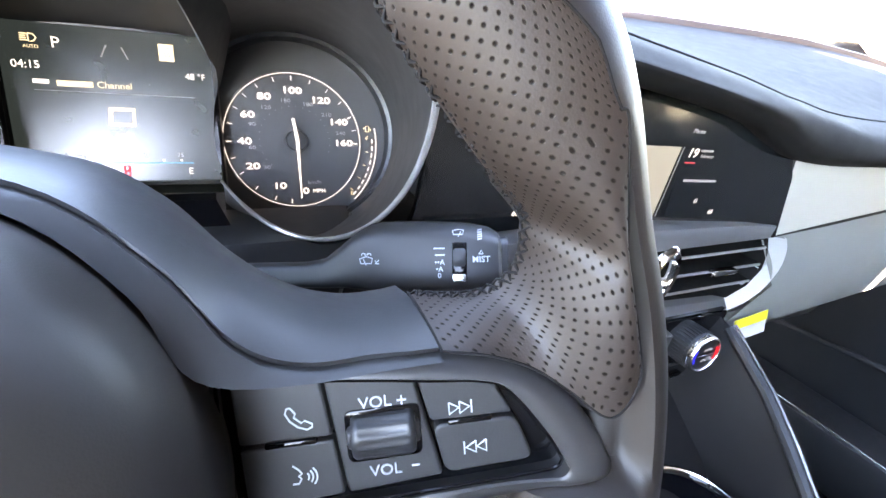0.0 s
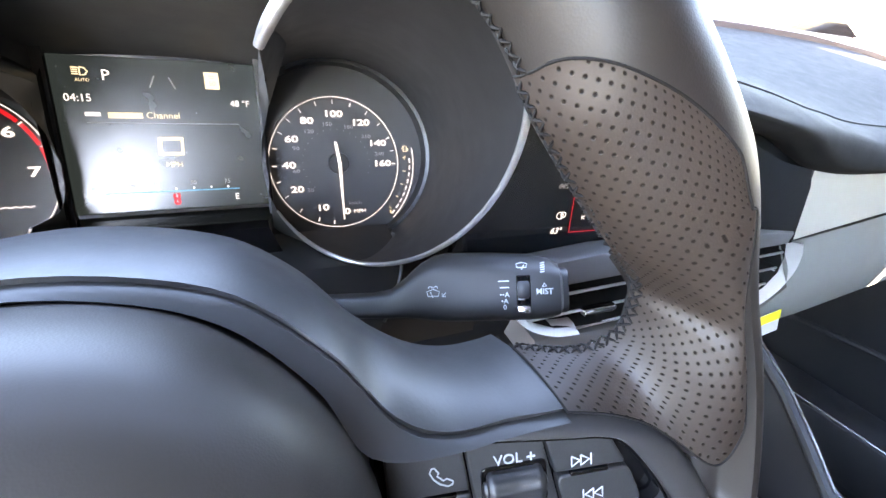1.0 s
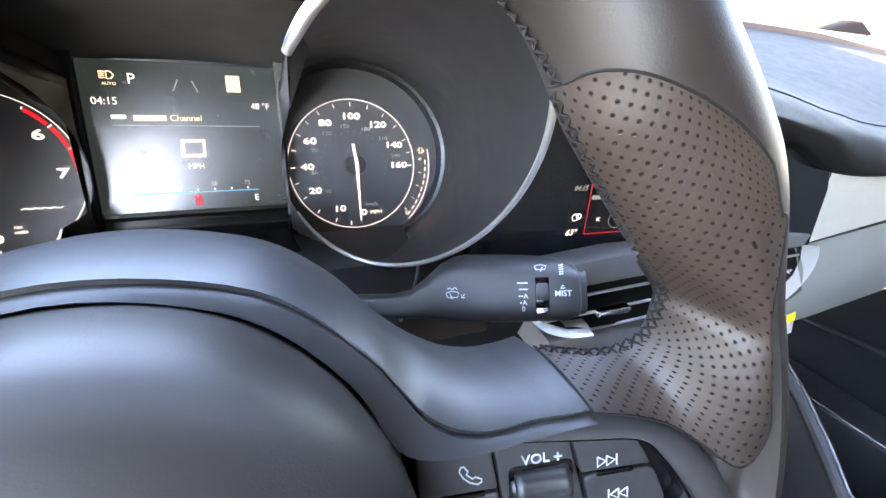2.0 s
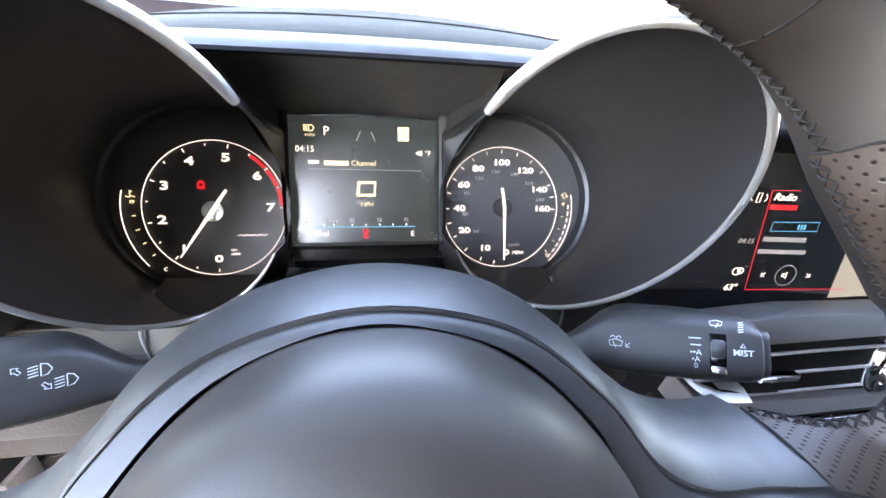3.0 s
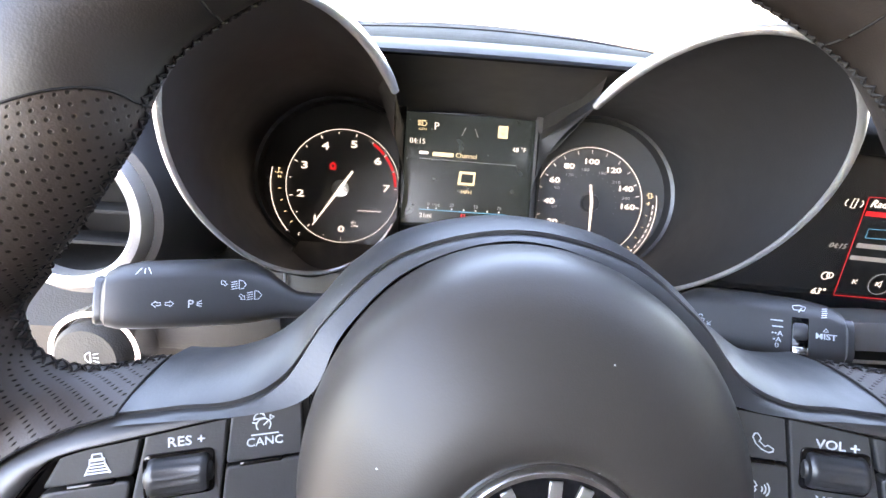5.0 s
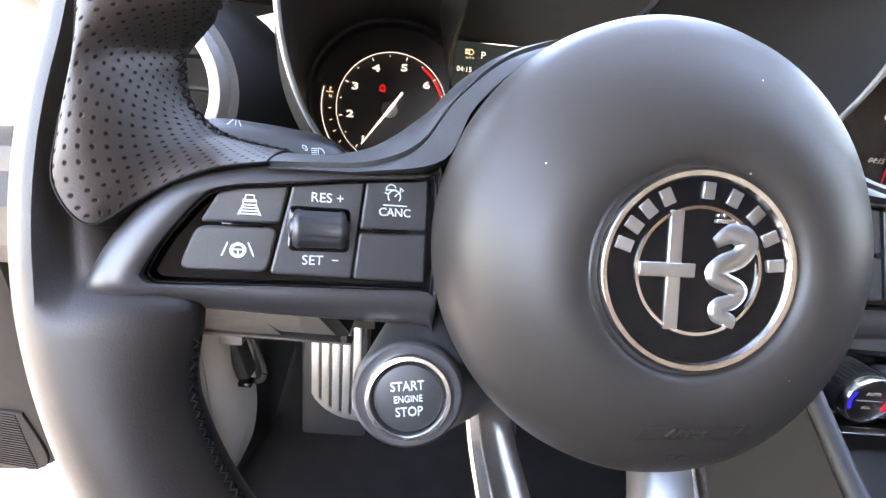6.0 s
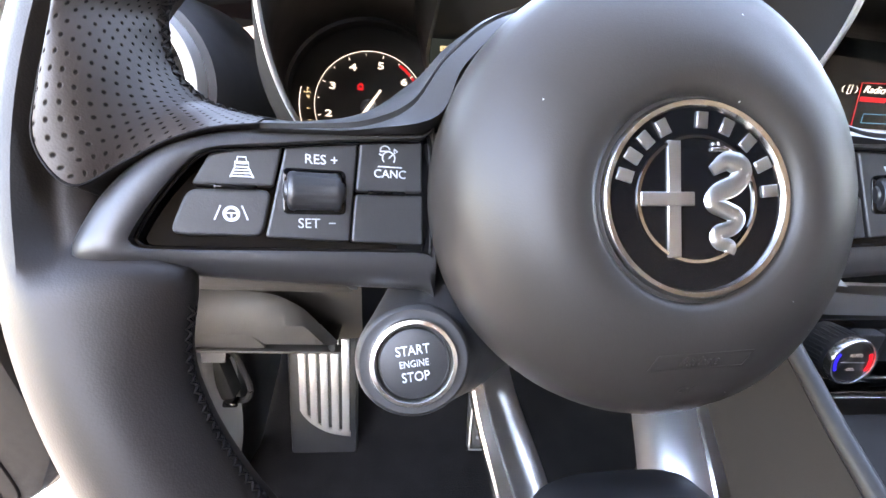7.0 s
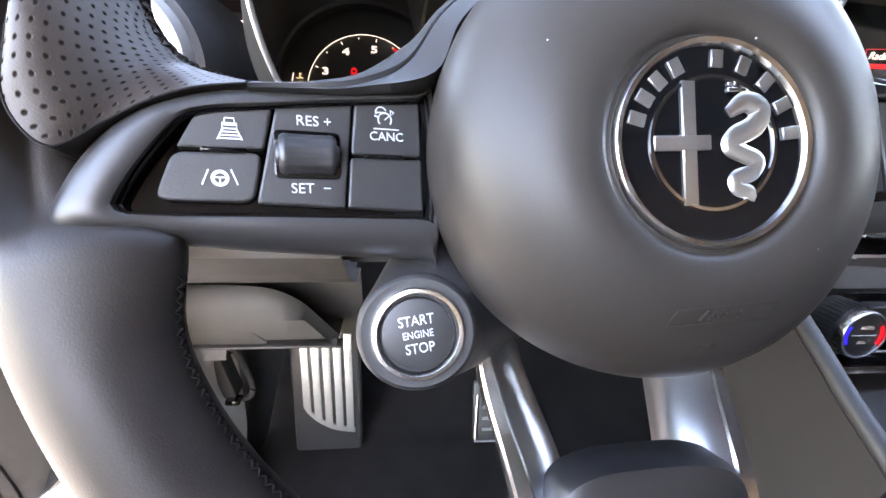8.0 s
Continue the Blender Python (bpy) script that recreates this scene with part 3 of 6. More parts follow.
# lower fork of the wheel: silver outer strips, dark glossy inner faces
M_FORKFACE = mat("dark_gloss_plastic", (0.008, 0.008, 0.009), 0.34, 0, 0.1, 40, 0.02, 900, spec=0.6)
M_FORKMETAL = mat("dark_satin_metal", (0.46, 0.46, 0.47), 0.30, 1.0, 0.04, 30)
for side in (-1, 1):
    pts = smooth_line([(side * 0.0455, -0.050, -0.034), (side * 0.0430, -0.080, -0.026), (side * 0.0375, -0.112, -0.006), (side * 0.0340, -0.150, 0.006)], 8)
    strip, inner_face = [], []
    for i, p in enumerate(pts):
        f = i / (len(pts) - 1)
        w = 0.0042 + 0.0040 * f
        a, b = p.x + side * 0.0045, p.x + side * (0.0045 - w)
        strip.append([(a, p.y, p.z - 0.014), (a, p.y, p.z - 0.0012), (a - side * 0.0010, p.y, p.z), (b + side * 0.0008, p.y, p.z), (b, p.y, p.z - 0.0010), (b, p.y, p.z - 0.014)])
        g = 0.0130 + 0.0030 * f
        inner_face.append([(b, p.y, p.z - 0.0012), (b - side * 0.35 * g, p.y + 0.001, p.z - 0.0030), (b - side * 0.75 * g, p.y + 0.002, p.z - 0.0090), (b - side * g, p.y + 0.003, p.z - 0.0170), (b - side * g, p.y, p.z - 0.026), (b, p.y, p.z - 0.026)])
    leg = part("fork_leg", loft(strip, True, True), M_FORK, wheel, "satin silver strip of the lower fork leg")
    part("inner_face", loft(inner_face, True, True), M_FORKMETAL, leg, "dark satin metal inner face of the fork leg")
web = [(0.0, -0.097), (0.018, -0.098), (0.030, -0.104), (0.034, -0.120), (0.034, -0.150), (0.0, -0.152)]
wl_ = [(p.x, p.y) for p in smooth_line([(*p, 0) for p in web], 5)]
part("fork_web", plate(wl_ + mirror_x(wl_[1:-1])[::-1], -0.012, 0.004, 0.006), M_FORKFACE, wheel, "black plastic web of the lower spoke")

# start button pod
pod = bmesh.new()
pod_rows = []
for f, w, q in ((0.0, -0.050, 1.0), (0.5, -0.030, 1.0), (0.85, -0.018, 1.0), (1.0, -0.0130, 1.0), (1.0, -0.0105, 0.985), (1.0, -0.0090, 0.95), (1.0, -0.0084, 0.90), (1.0, -0.0086, 0.82)):
    L = []
    for i in range(64):
        a = 2 * math.pi * i / 64
        L.append((-0.0715 + 0.0198 * q * math.cos(a) + (0.03 * (1 - f) if math.cos(a) > 0 else 0.012 * (1 - f)), -0.0545 + 0.0192 * q * math.sin(a) + 0.03 * (1 - f) * max(0, math.sin(a)), w))
    pod_rows.append(L)
loft(pod_rows, True, True, pod)
part("button_pod", pod, M_SATIN, wheel, "satin black pod of the start button")
start = part("start_button", lathe([(0.0, -0.0056), (0.0098, -0.0057), (0.0112, -0.0062), (0.0117, -0.008), (0.0117, -0.0105)], 48, -0.0715, -0.0545), M_BUTTON, wheel, "round black start button")
part("button_ring", lathe([(0.0121, -0.0095), (0.0124, -0.0062), (0.0130, -0.0054), (0.0142, -0.0056), (0.0150, -0.0070), (0.0152, -0.0100)], 48, -0.0715, -0.0545), M_CHROME, start, "satin chrome ring")

# ---------------------------------------------------------------- instrument cluster
CLUSTER = pose(0, 0.253, 0.853, 68, 0, 0)
cluster = thing("instrument_cluster", CLUSTER, "twin-hooded instrument cluster with chrome hood edges and lit dials", "instrument cluster")
DX, DIAL_W = 0.104, -0.004
TO_CL = CLUSTER.inverted()


def hood_edge():
    """The front edge of the right hood, in the cluster's frame: the chrome part, then the dark part along the dial."""
    a = Vector((0.050, 0.211, 0.834))
    R, U = Vector((0.7744, -0.6326, 0.0)), Vector((-0.2530, -0.3097, 0.9166))
    c, e1, e2 = Vector((0.0797, 0.0676)), Vector((0.4522, 0.8919)), Vector((0.8919, -0.4522))
    A, B = 0.0996, 0.0583

    def at(t):
        q = c + e1 * A * math.cos(t) + e2 * B * math.sin(t)
        return TO_CL @ (a + R * q.x + U * q.y)

    def t_of(x, y):
        d = Vector((x, y)) - c
        return math.atan2(d.dot(e2) / B, d.dot(e1) / A)
    t0, t1 = t_of(0.0, 0.0), t_of(0.042, 0.117)
    if t0 < t1:
        t0 += 2 * math.pi
    chrome = [at(t0 + (t1 - t0) * i / 72) for i in range(73)]
    p = chrome[-1]
    dark = smooth_line([p, (0.0570, 0.041, 0.070), (0.0595, 0.034, 0.024), (0.0540, 0.014, 0.008), (0.0530, -0.006, 0.006), (0.0555, -0.022, 0.010), chrome[0]], 6)
    return chrome, dark[1:-1]


CHROME_EDGE, DARK_EDGE = hood_edge()


def hood(side):
    s = side
    edge = CHROME_EDGE + DARK_EDGE
    def back_point(p):
        a = math.atan2(p.y, p.x - DX)
        return Vector((max(0.0555, DX + 0.070 * math.cos(a)), 0.004 + 0.066 * math.sin(a), DIAL_W + 0.010))
    rows = []
    for f in (0.0, 0.06, 0.15, 0.3, 0.45, 0.6, 0.75, 0.9, 1.0):
        row = []
        for p in edge:
            q = back_point(p)
            r = p.lerp(q, f)
            row.append((s * r.x, r.y, r.z))
        rows.append(row)
    rows.append([(s * max(0.0552, DX + (s * x - DX) * 0.965), 0.004 + (y - 0.004) * 0.965, DIAL_W + 0.0085) for x, y, z in rows[-1]])
    rows.append([(s * max(0.0550, DX + (s * x - DX) * 0.985), 0.004 + (y - 0.004) * 0.985, DIAL_W - 0.002) for x, y, z in rows[-1]])
    # outer skin
    outer = []
    for f, k in ((0.0, 0.0012), (0.08, 0.0030), (0.2, 0.0055), (0.4, 0.009)):
        row = []
        for p in CHROME_EDGE[10:56]:
            out = Vector((p.x - DX, p.y, 0)).normalized() * k
            q = p.lerp(back_point(p), f) + out
            row.append((s * q.x, q.y, q.z))
        outer.append(row)
    h = part("hood", loft(rows), M_HOOD, cluster, "deep dark instrument hood")
    part("hood_skin", loft(outer, False), M_DASHTOP, h, "dark outer skin of the hood")
    # chrome edge, a rounded strip
    ch = [Vector((s * p.x, p.y, p.z)) for p in CHROME_EDGE]
    m = len(ch)
    rad = []
    for i in range(m):
        f = i / (m - 1)
        w = min(1.0, max(0.0, (f - 0.55) / 0.25))
        rad.append((0.0014 + 0.0005 * f + 0.0009 * w * w * (3 - 2 * w)) * min(1.0, 0.5 + 6 * f, 0.75 + 12 * (1 - f)))
    part("chrome_edge", tube(ch, rad, 10, flat=0.8), M_EDGE, h, "satin chrome hood edge")
    return h


for sd in (-1, 1):
    hood(sd)


def dial(side, name):
    cx = side * DX
    face = lathe([(0.0, DIAL_W), (0.046, DIAL_W), (0.0465, DIAL_W + 0.001), (0.0475, DIAL_W + 0.001), (0.048, DIAL_W), (0.052, DIAL_W), (0.094, DIAL_W - 0.0004)], 72, cx, -0.001)
    for v in face.verts:
        if v.co.x * side < 0.0545:
            v.co.x = 0.0545 * side
    d = part(name, face, M_DIAL, cluster, "matt black dial face")
    part("dial_ring", lathe([(0.0465, DIAL_W + 0.0008), (0.04655, DIAL_W + 0.0018), (0.04690, DIAL_W + 0.0018), (0.04695, DIAL_W + 0.0008)], 96, cx, -0.001), M_LIT, d, "thin white dial ring")
    return d


tach, speedo = dial(-1, "rev_counter"), dial(1, "speedometer")

# centre display with its dark surround
disp = part("display", box(0.113, 0.095, 0.004, (0, 0.0195, -0.0155), 0.001), M_DISPLAY, cluster, "dark colour display", smooth=False)
surround = bmesh.new()
loft([[(-0.056, -0.030, -0.014), (0.056, -0.030, -0.014)], [(-0.056, -0.036, 0.000), (0.056, -0.036, 0.000)], [(-0.052, -0.036, 0.024), (0.052, -0.036, 0.024)], [(-0.052, -0.040, 0.028), (0.052, -0.040, 0.028)], [(-0.06, -0.06, 0.028), (0.06, -0.06, 0.028)]], False, False, surround)
part("lower_bezel", surround, M_GLOSS, cluster, "gloss black bezel")
visor = bmesh.new()
rows = []
for v, w, x in ((0.066, -0.018, 0.062), (0.070, 0.02, 0.070), (0.0715, 0.06, 0.085), (0.0705, 0.095, 0.105), (0.0655, 0.1195, 0.112)):
    rows.append([(x * k / 10, v + 0.0035 * (1 - (k / 10) ** 2), w) for k in range(-10, 11)])
loft(rows, False, False, visor)
part("visor_lining", visor, M_VISOR, cluster, "dark visor lining over the display")
for s in (-1, 1):
    cheek = bmesh.new()
    loft([[(s * 0.0565, 0.030, -0.016), (s * 0.0565, 0.070, -0.016)], [(s * 0.0600, 0.0345, 0.040), (s * 0.075, 0.073, 0.045)], [(s * 0.0535, 0.043, 0.128), (s * 0.075, 0.075, 0.087)]], False, False, cheek)
    side_wall = bmesh.new()
    loft([[(s * 0.0560, -0.032, -0.016), (s * 0.0560, 0.070, -0.016)], [(s * 0.0570, -0.028, 0.007), (s * 0.0575, 0.036, 0.014)]], False, False, side_wall)
    part("side_wall", side_wall, M_HUB, cluster, "black wall beside the display")
    part("cheek", cheek, M_CHEEK, cluster, "dark panel beside the display")

# ---------------------------------------------------------------- dashboard
dash = thing("dashboard", pose(0, 0, 0), "dark padded dashboard with pale trim on the passenger side", "dashboard")


# upper pad over the cluster: brow, crest, top towards the windscreen
brow = bmesh.new()
XS = [-0.52 + 0.02 * i for i in range(38)]
rows = []
for y, z, k in ((0.170, 0.9585, 0.10), (0.1660, 0.9587, 0.10), (0.1638, 0.9600, 0.10), (0.1648, 0.9617, 0.12), (0.175, 0.9640, 0.14), (0.2000, 0.9672, 0.18), (0.2020, 0.9664, 0.18), (0.206, 0.9676, 0.19), (0.28, 0.9720, 0.25), (0.348, 0.9762, 0.30), (0.352, 0.9758, 0.30), (0.42, 0.9815, 0.34), (0.47, 0.9845, 0.36), (0.50, 0.9850, 0.37), (0.52, 0.9835, 0.37), (0.56, 0.979, 0.36), (0.64, 0.972, 0.36)):
    rows.append([(x, y + 0.25 * abs(x) ** 2, z - k * (x - 0.02) ** 2) for x in XS])
loft(rows[6:], False, False, brow)
lip_bm = bmesh.new()
loft(rows[:7], False, False, lip_bm)
part("front_lip", lip_bm, M_LIP, dash, "rolled satin front lip")
part("upper_pad", brow, M_DASHTOP, dash, "grained dark dashboard top pad")
part("seam", tube([(x, 0.3495 + 0.25 * x * x, 0.9766 - 0.30 * (x - 0.02) ** 2) for x in XS], 0.0009, 6), M_THREAD, dash, "stitched seam across the dashboard top")
# passenger side pad sweeping over the screen
def back_z(x):
    """Height of the dashboard's far edge under the windscreen."""
    return 0.970 + 0.005 * ease(x, 0.5, 0.75) - 0.5 * max(0.0, x - 0.93) ** 2


pp = bmesh.new()
sec = []
for x, zl, zt in ((0.16, 0.930, 0.958), (0.24, 0.927, 0.951), (0.31, 0.919, 0.942), (0.37, 0.910, 0.934), (0.42, 0.900, 0.927), (0.455, 0.886, 0.921), (0.50, 0.874, 0.914), (0.62, 0.869, 0.902), (1.0, 0.866, 0.896), (1.13, 0.866, 0.896)):
    y0 = 0.122
    yb = 0.655 - 0.40 * ((x - 0.37) / 0.95) ** 2
    sec.append([(x, y0 + 0.08, zl + 0.006), (x, y0 + 0.024, zl), (x, y0 + 0.008, zl + 0.0035), (x, y0, zl + 0.011), (x, y0 + 0.005, zt - 0.0085), (x, y0 + 0.020, zt - 0.0015), (x, y0 + 0.040, zt + 0.0030), (x, y0 + 0.08, zt + 0.009), (x, y0 + (yb - y0) * 0.45, zt * 0.55 + 0.966 * 0.45 + 0.006), (x, yb, back_z(x))])
sec = [[tuple(q) for q in smooth_line(k, 4)] for k in sec]
cols = [smooth_line([k[i] for k in sec], 5) for i in range(len(sec[0]))]
loft([list(c) for c in cols], False, False, pp)
SEAM_ROW = cols[25]
part("pad_seam", tube([p + Vector((0, 0, 0.0004)) for p in SEAM_ROW], 0.0008, 6), M_THREAD, dash, "stitched seam along the passenger pad")
part("passenger_pad", pp, M_DASH, dash, "soft grey dashboard pad sweeping over the screen")

# screen panel
SCREEN = Matrix.Translation((0.30, 0.163, 0.858)) @ Matrix.Rotation(radians(-5.5), 4, "Z") @ Matrix.Rotation(radians(83), 4, "X")
screen = thing("centre_screen", SCREEN, "wide dark infotainment screen set flush in the dashboard", "screen")
so = [(-0.14, -0.052), (0.216, -0.056), (0.206, 0.00), (0.190, 0.031), (0.15, 0.046), (0.08, 0.056), (0.0, 0.064), (-0.14, 0.072), (-0.131, 0.052), (-0.127, 0.030), (-0.127, 0.005), (-0.131, -0.025)]
part("glass_panel", plate(so, -0.006, 0.0, 0.001), M_SCREEN, screen, "glossy dark screen glass", smooth=False)

# pale trim band and panel on the passenger side
band = bmesh.new()
loft([[(x, 0.150, z) for x, z in ((0.497, 0.900), (0.60, 0.890), (0.75, 0.885), (1.0, 0.880))],
      [(x, 0.145, z) for x, z in ((0.508, 0.850), (0.60, 0.848), (0.75, 0.846), (1.0, 0.845))],
      [(x, 0.142, z) for x, z in ((0.521, 0.800), (0.60, 0.808), (0.75, 0.822), (1.0, 0.840))]], False, False, band)
part("wood_band", band, M_CREAM, dash, "pale open-grain wood band")
panel = bmesh.new()
loft([[(x, 0.141, z) for x, z in ((0.505, 0.798), (0.60, 0.805), (0.75, 0.819), (1.0, 0.837))],
      [(x, 0.128, z) for x, z in ((0.54, 0.75), (0.62, 0.75), (0.75, 0.76), (1.0, 0.78))],
      [(x, 0.135, z) for x, z in ((0.50, 0.690), (0.62, 0.69), (0.75, 0.70), (1.0, 0.72))],
      [(x, 0.25, z) for x, z in ((0.50, 0.68), (0.62, 0.68), (0.75, 0.69), (1.0, 0.71))]], False, False, panel)
part("pale_panel", panel, M_PALE, dash, "pale grey-green lower panel")

# centre vents
vent = thing("centre_air_vent", pose(0.365, 0.140, 0.770), "wide central air vent with black slats and bright chrome corner trim", "air vent")
UPRIGHT = pose(0, 0, 0, 90, 0, 0)
cavity = [(-0.165, 0.030), (-0.160, 0.016), (-0.145, 0.001), (-0.122, -0.010), (-0.10, -0.014), (0.10, -0.026), (0.125, -0.033), (0.148, -0.022), (0.158, -0.004), (0.152, 0.016), (0.140, 0.032)]
part("vent_cavity", moved(plate(cavity, -0.045, -0.035), UPRIGHT), M_HUB, vent, "black vent cavity")
wall_ = bmesh.new()
loft([[(x, 0.04, z) for x, z in cavity], [(x, -0.004, z) for x, z in cavity]], True, False, wall_)
part("vent_wall", wall_, M_HUB, vent, "dark wall of the vent opening")
for k in range(3):
    z0 = 0.0215 - 0.0192 * k
    x0, x1 = (-0.160, 0.146) if k == 0 else (-0.150, 0.152) if k == 1 else (-0.118, 0.150)
    sl = part("slat", box(x1 - x0, 0.020, 0.0024, ((x0 + x1) / 2, 0.008, z0), 0.0008), M_HUB, vent)
    part("slat_edge", box(x1 - x0, 0.0016, 0.0024, ((x0 + x1) / 2, -0.003, z0), 0.0005), M_SILVER, sl, "thin silver slat edge")
for k in (-0.085, 0.093):
    part("vent_tab", box(0.032, 0.008, 0.0055, (k, -0.006, 0.0030), 0.0018), M_BRIGHT, vent, "bright direction tab")
for k in range(6):
    part("fin", moved(box(0.0016, 0.016, 0.016, (0, 0, 0), 0.0004), pose(-0.13 + 0.014 * k + (0.135 if k > 2 else 0), 0.026, -0.006, 0, 0, 18)), M_DARK, vent)
part("vent_divider", lathe([(0.0075, -0.006), (0.010, 0.002), (0.013, 0.003), (0.0155, 0.0), (0.016, -0.012)], 40), M_BRIGHT, vent, "chrome ring between the vents").data.transform(pose(0.016, -0.006, 0.006, 90) @ Matrix.Diagonal((1, 1.95, 1, 1)))
brow_ = [(-0.182, 0.030), (0.142, 0.032), (0.143, 0.045), (0.10, 0.049), (-0.10, 0.055), (-0.185, 0.050)]
part("vent_brow", moved(plate(brow_, -0.012, 0.005, 0.003), UPRIGHT), M_BROW, vent, "satin dark brow of the vent")
sill_ = [(-0.135, -0.022), (0.0, -0.030), (0.12, -0.036), (0.150, -0.032), (0.195, -0.056), (0.10, -0.060), (-0.06, -0.056), (-0.14, -0.040)]
part("vent_sill", moved(plate(sill_, -0.030, 0.003, 0.004), UPRIGHT), M_BROW, vent, "grey vent sill")
for outer, inner_ in (([(0.158, 0.034), (0.170, 0.020), (0.177, -0.001), (0.170, -0.024), (0.151, -0.039), (0.126, -0.046)], [(0.143, 0.033), (0.153, 0.017), (0.158, -0.002), (0.151, -0.018), (0.137, -0.029), (0.126, -0.033)]),
                      ([(-0.171, 0.028), (-0.166, 0.0135), (-0.1485, -0.0022), (-0.1225, -0.0136), (-0.100, -0.0168)], [(-0.166, 0.028), (-0.162, 0.016), (-0.146, 0.0010), (-0.123, -0.0095), (-0.100, -0.0125)])):
    o = smooth_line([(x, 0, z) for x, z in outer], 6)
    n_ = smooth_line([(x, 0, z) for x, z in inner_], 6)
    strip = bmesh.new()
    loft([[(p.x, -0.007, p.z) for p in o], [tuple((p * 0.85 + q * 0.15) + Vector((0, -0.0105, 0))) for p, q in zip(o, n_)], [tuple((p * 0.2 + q * 0.8) + Vector((0, -0.0030, 0))) for p, q in zip(o, n_)], [(q.x, -0.001, q.z) for q in n_], [(q.x, 0.006, q.z) for q in n_]], False, False, strip)
    part("chrome_corner", strip, M_CORNER, vent, "bright chrome corner strip")

# climate panel
clim = thing("climate_panel", pose(0.350, 0.125, 0.70), "black climate panel with two chrome-ringed rotary knobs", "control panel")
part("fascia", box(0.30, 0.03, 0.050, (0, 0.02, 0.0), 0.006), M_GLOSS, clim, "gloss black fascia")
for i in range(5):
    part("button", box(0.0245, 0.012, 0.026, (-0.0524 + 0.0262 * i, 0.002, 0.004), 0.003), M_DARK, clim)
part("lower_strip", box(0.28, 0.014, 0.020, (0, 0.004, -0.034), 0.002), M_GLOSS, clim, "gloss black strip")
for dz in (-0.0235, -0.0445):
    part("chrome_line", box(0.28, 0.004, 0.0018, (0, -0.004, dz), 0.0006), M_CHROME, clim, "thin chrome line")
M_BLUE = mat("blue_marking", (0.01, 0.01, 0.75), 0.4, 0, 0.03, 60, glow=0.03)
M_REDMARK = mat("red_marking", (0.75, 0.01, 0.02), 0.4, 0, 0.03, 60, glow=0.03)
for s in (-1, 1):
    m = pose(s * 0.0875, 0, 0.003, 84, 0, 0)
    k = part("climate_knob", moved(lathe([(0, 0.0235), (0.0155, 0.0235), (0.0162, 0.0230), (0.0180, 0.018), (0.0200, 0.0), (0.0200, -0.01)], 60), m), M_DARK, clim, "ribbed black knob")
    for i in range(36):
        a = 2 * math.pi * i / 36
        part("rib", moved(box(0.0010, 0.0012, 0.016, (0.0195 * math.cos(a), 0.0195 * math.sin(a), 0.008)), m), M_DARK, k, smooth=False)
    part("knob_ring", moved(lathe([(0.0165, 0.0225), (0.0170, 0.0245), (0.0182, 0.0245), (0.0192, 0.0225), (0.0192, 0.019)], 60), m), M_CHROME, k, "chrome ring")
    for a0, mt in ((150, M_BLUE), (-30, M_REDMARK)):
        strokes([arc(0, 0, 0.0142, a0, a0 + 60, 10)], 0.0026, 0.0236, mt, k, "temperature_mark", m=m)
    strokes([[(-0.010, 0), (0.010, 0)]], 0.0006, 0.0236, M_PRINT, k, "line", m=m)
    words("AUTO", 0.0038, 0.001, 0.0058, 0.0237, M_LITGREY, k, m=m)
    strokes([[(-3, 0), (-2, 1.2), (1, 1.4), (3, 0), (-3, 0)]], 0.0005, 0.0236, M_LITGREY, k, "car_symbol", 0, -0.0065, 0.0012, m)

# lower dash, column cover
low = bmesh.new()
XL = [-0.55, -0.4, -0.25, -0.12, 0.0, 0.12, 0.2]
loft([[(x, 0.30, 0.800) for x in XL], [(x, 0.215, 0.808) for x in XL], [(x, 0.185, 0.806) for x in XL], [(x, 0.178, 0.795) for x in XL], [(x, 0.176, 0.765) for x in XL], [(x, 0.180, 0.730) for x in XL]], False, False, low)
part("lower_panel", low, M_DASHLOW, dash, "brown-grey grained lower dashboard")
cw = bmesh.new()
CX = [0.128 * k / 12 for k in range(-12, 13)]
loft([[(x * g, y, z) for x in CX] for y, z, g in ((0.230, 0.8105, 1.06), (0.213, 0.8115, 1.05), (0.183, 0.8095, 1.03), (0.1745, 0.796, 1.0), (0.1725, 0.765, 0.93), (0.1765, 0.730, 0.88))], False, False, cw)
part("column_panel", cw, M_DARK, dash, "dark smooth panel round the steering column")
for s_ in (-1, 1):
    part("panel_seam", tube(smooth_line([(s_ * 0.1357, 0.213, 0.8120), (s_ * 0.1320, 0.183, 0.8100), (s_ * 0.1285, 0.1740, 0.796), (s_ * 0.1195, 0.1720, 0.765)], 5), 0.0011, 6), M_BROW, dash, "pale edge of the column panel")
col = thing("column_cover", WHEEL.copy(), "dark plastic steering column cover behind the wheel", "column cover")
cv = bmesh.new()
loft([[(0.062 * math.cos(2 * math.pi * i / 32) * k, -0.02 + 0.05 * math.sin(2 * math.pi * i / 32) * k, w) for i in range(32)] for w, k in ((-0.05, 0.9), (-0.06, 1.0), (-0.12, 1.08), (-0.20, 1.15))], True, True, cv)
part("cover_shell", cv, M_DARK, col, "dark grained plastic shell")


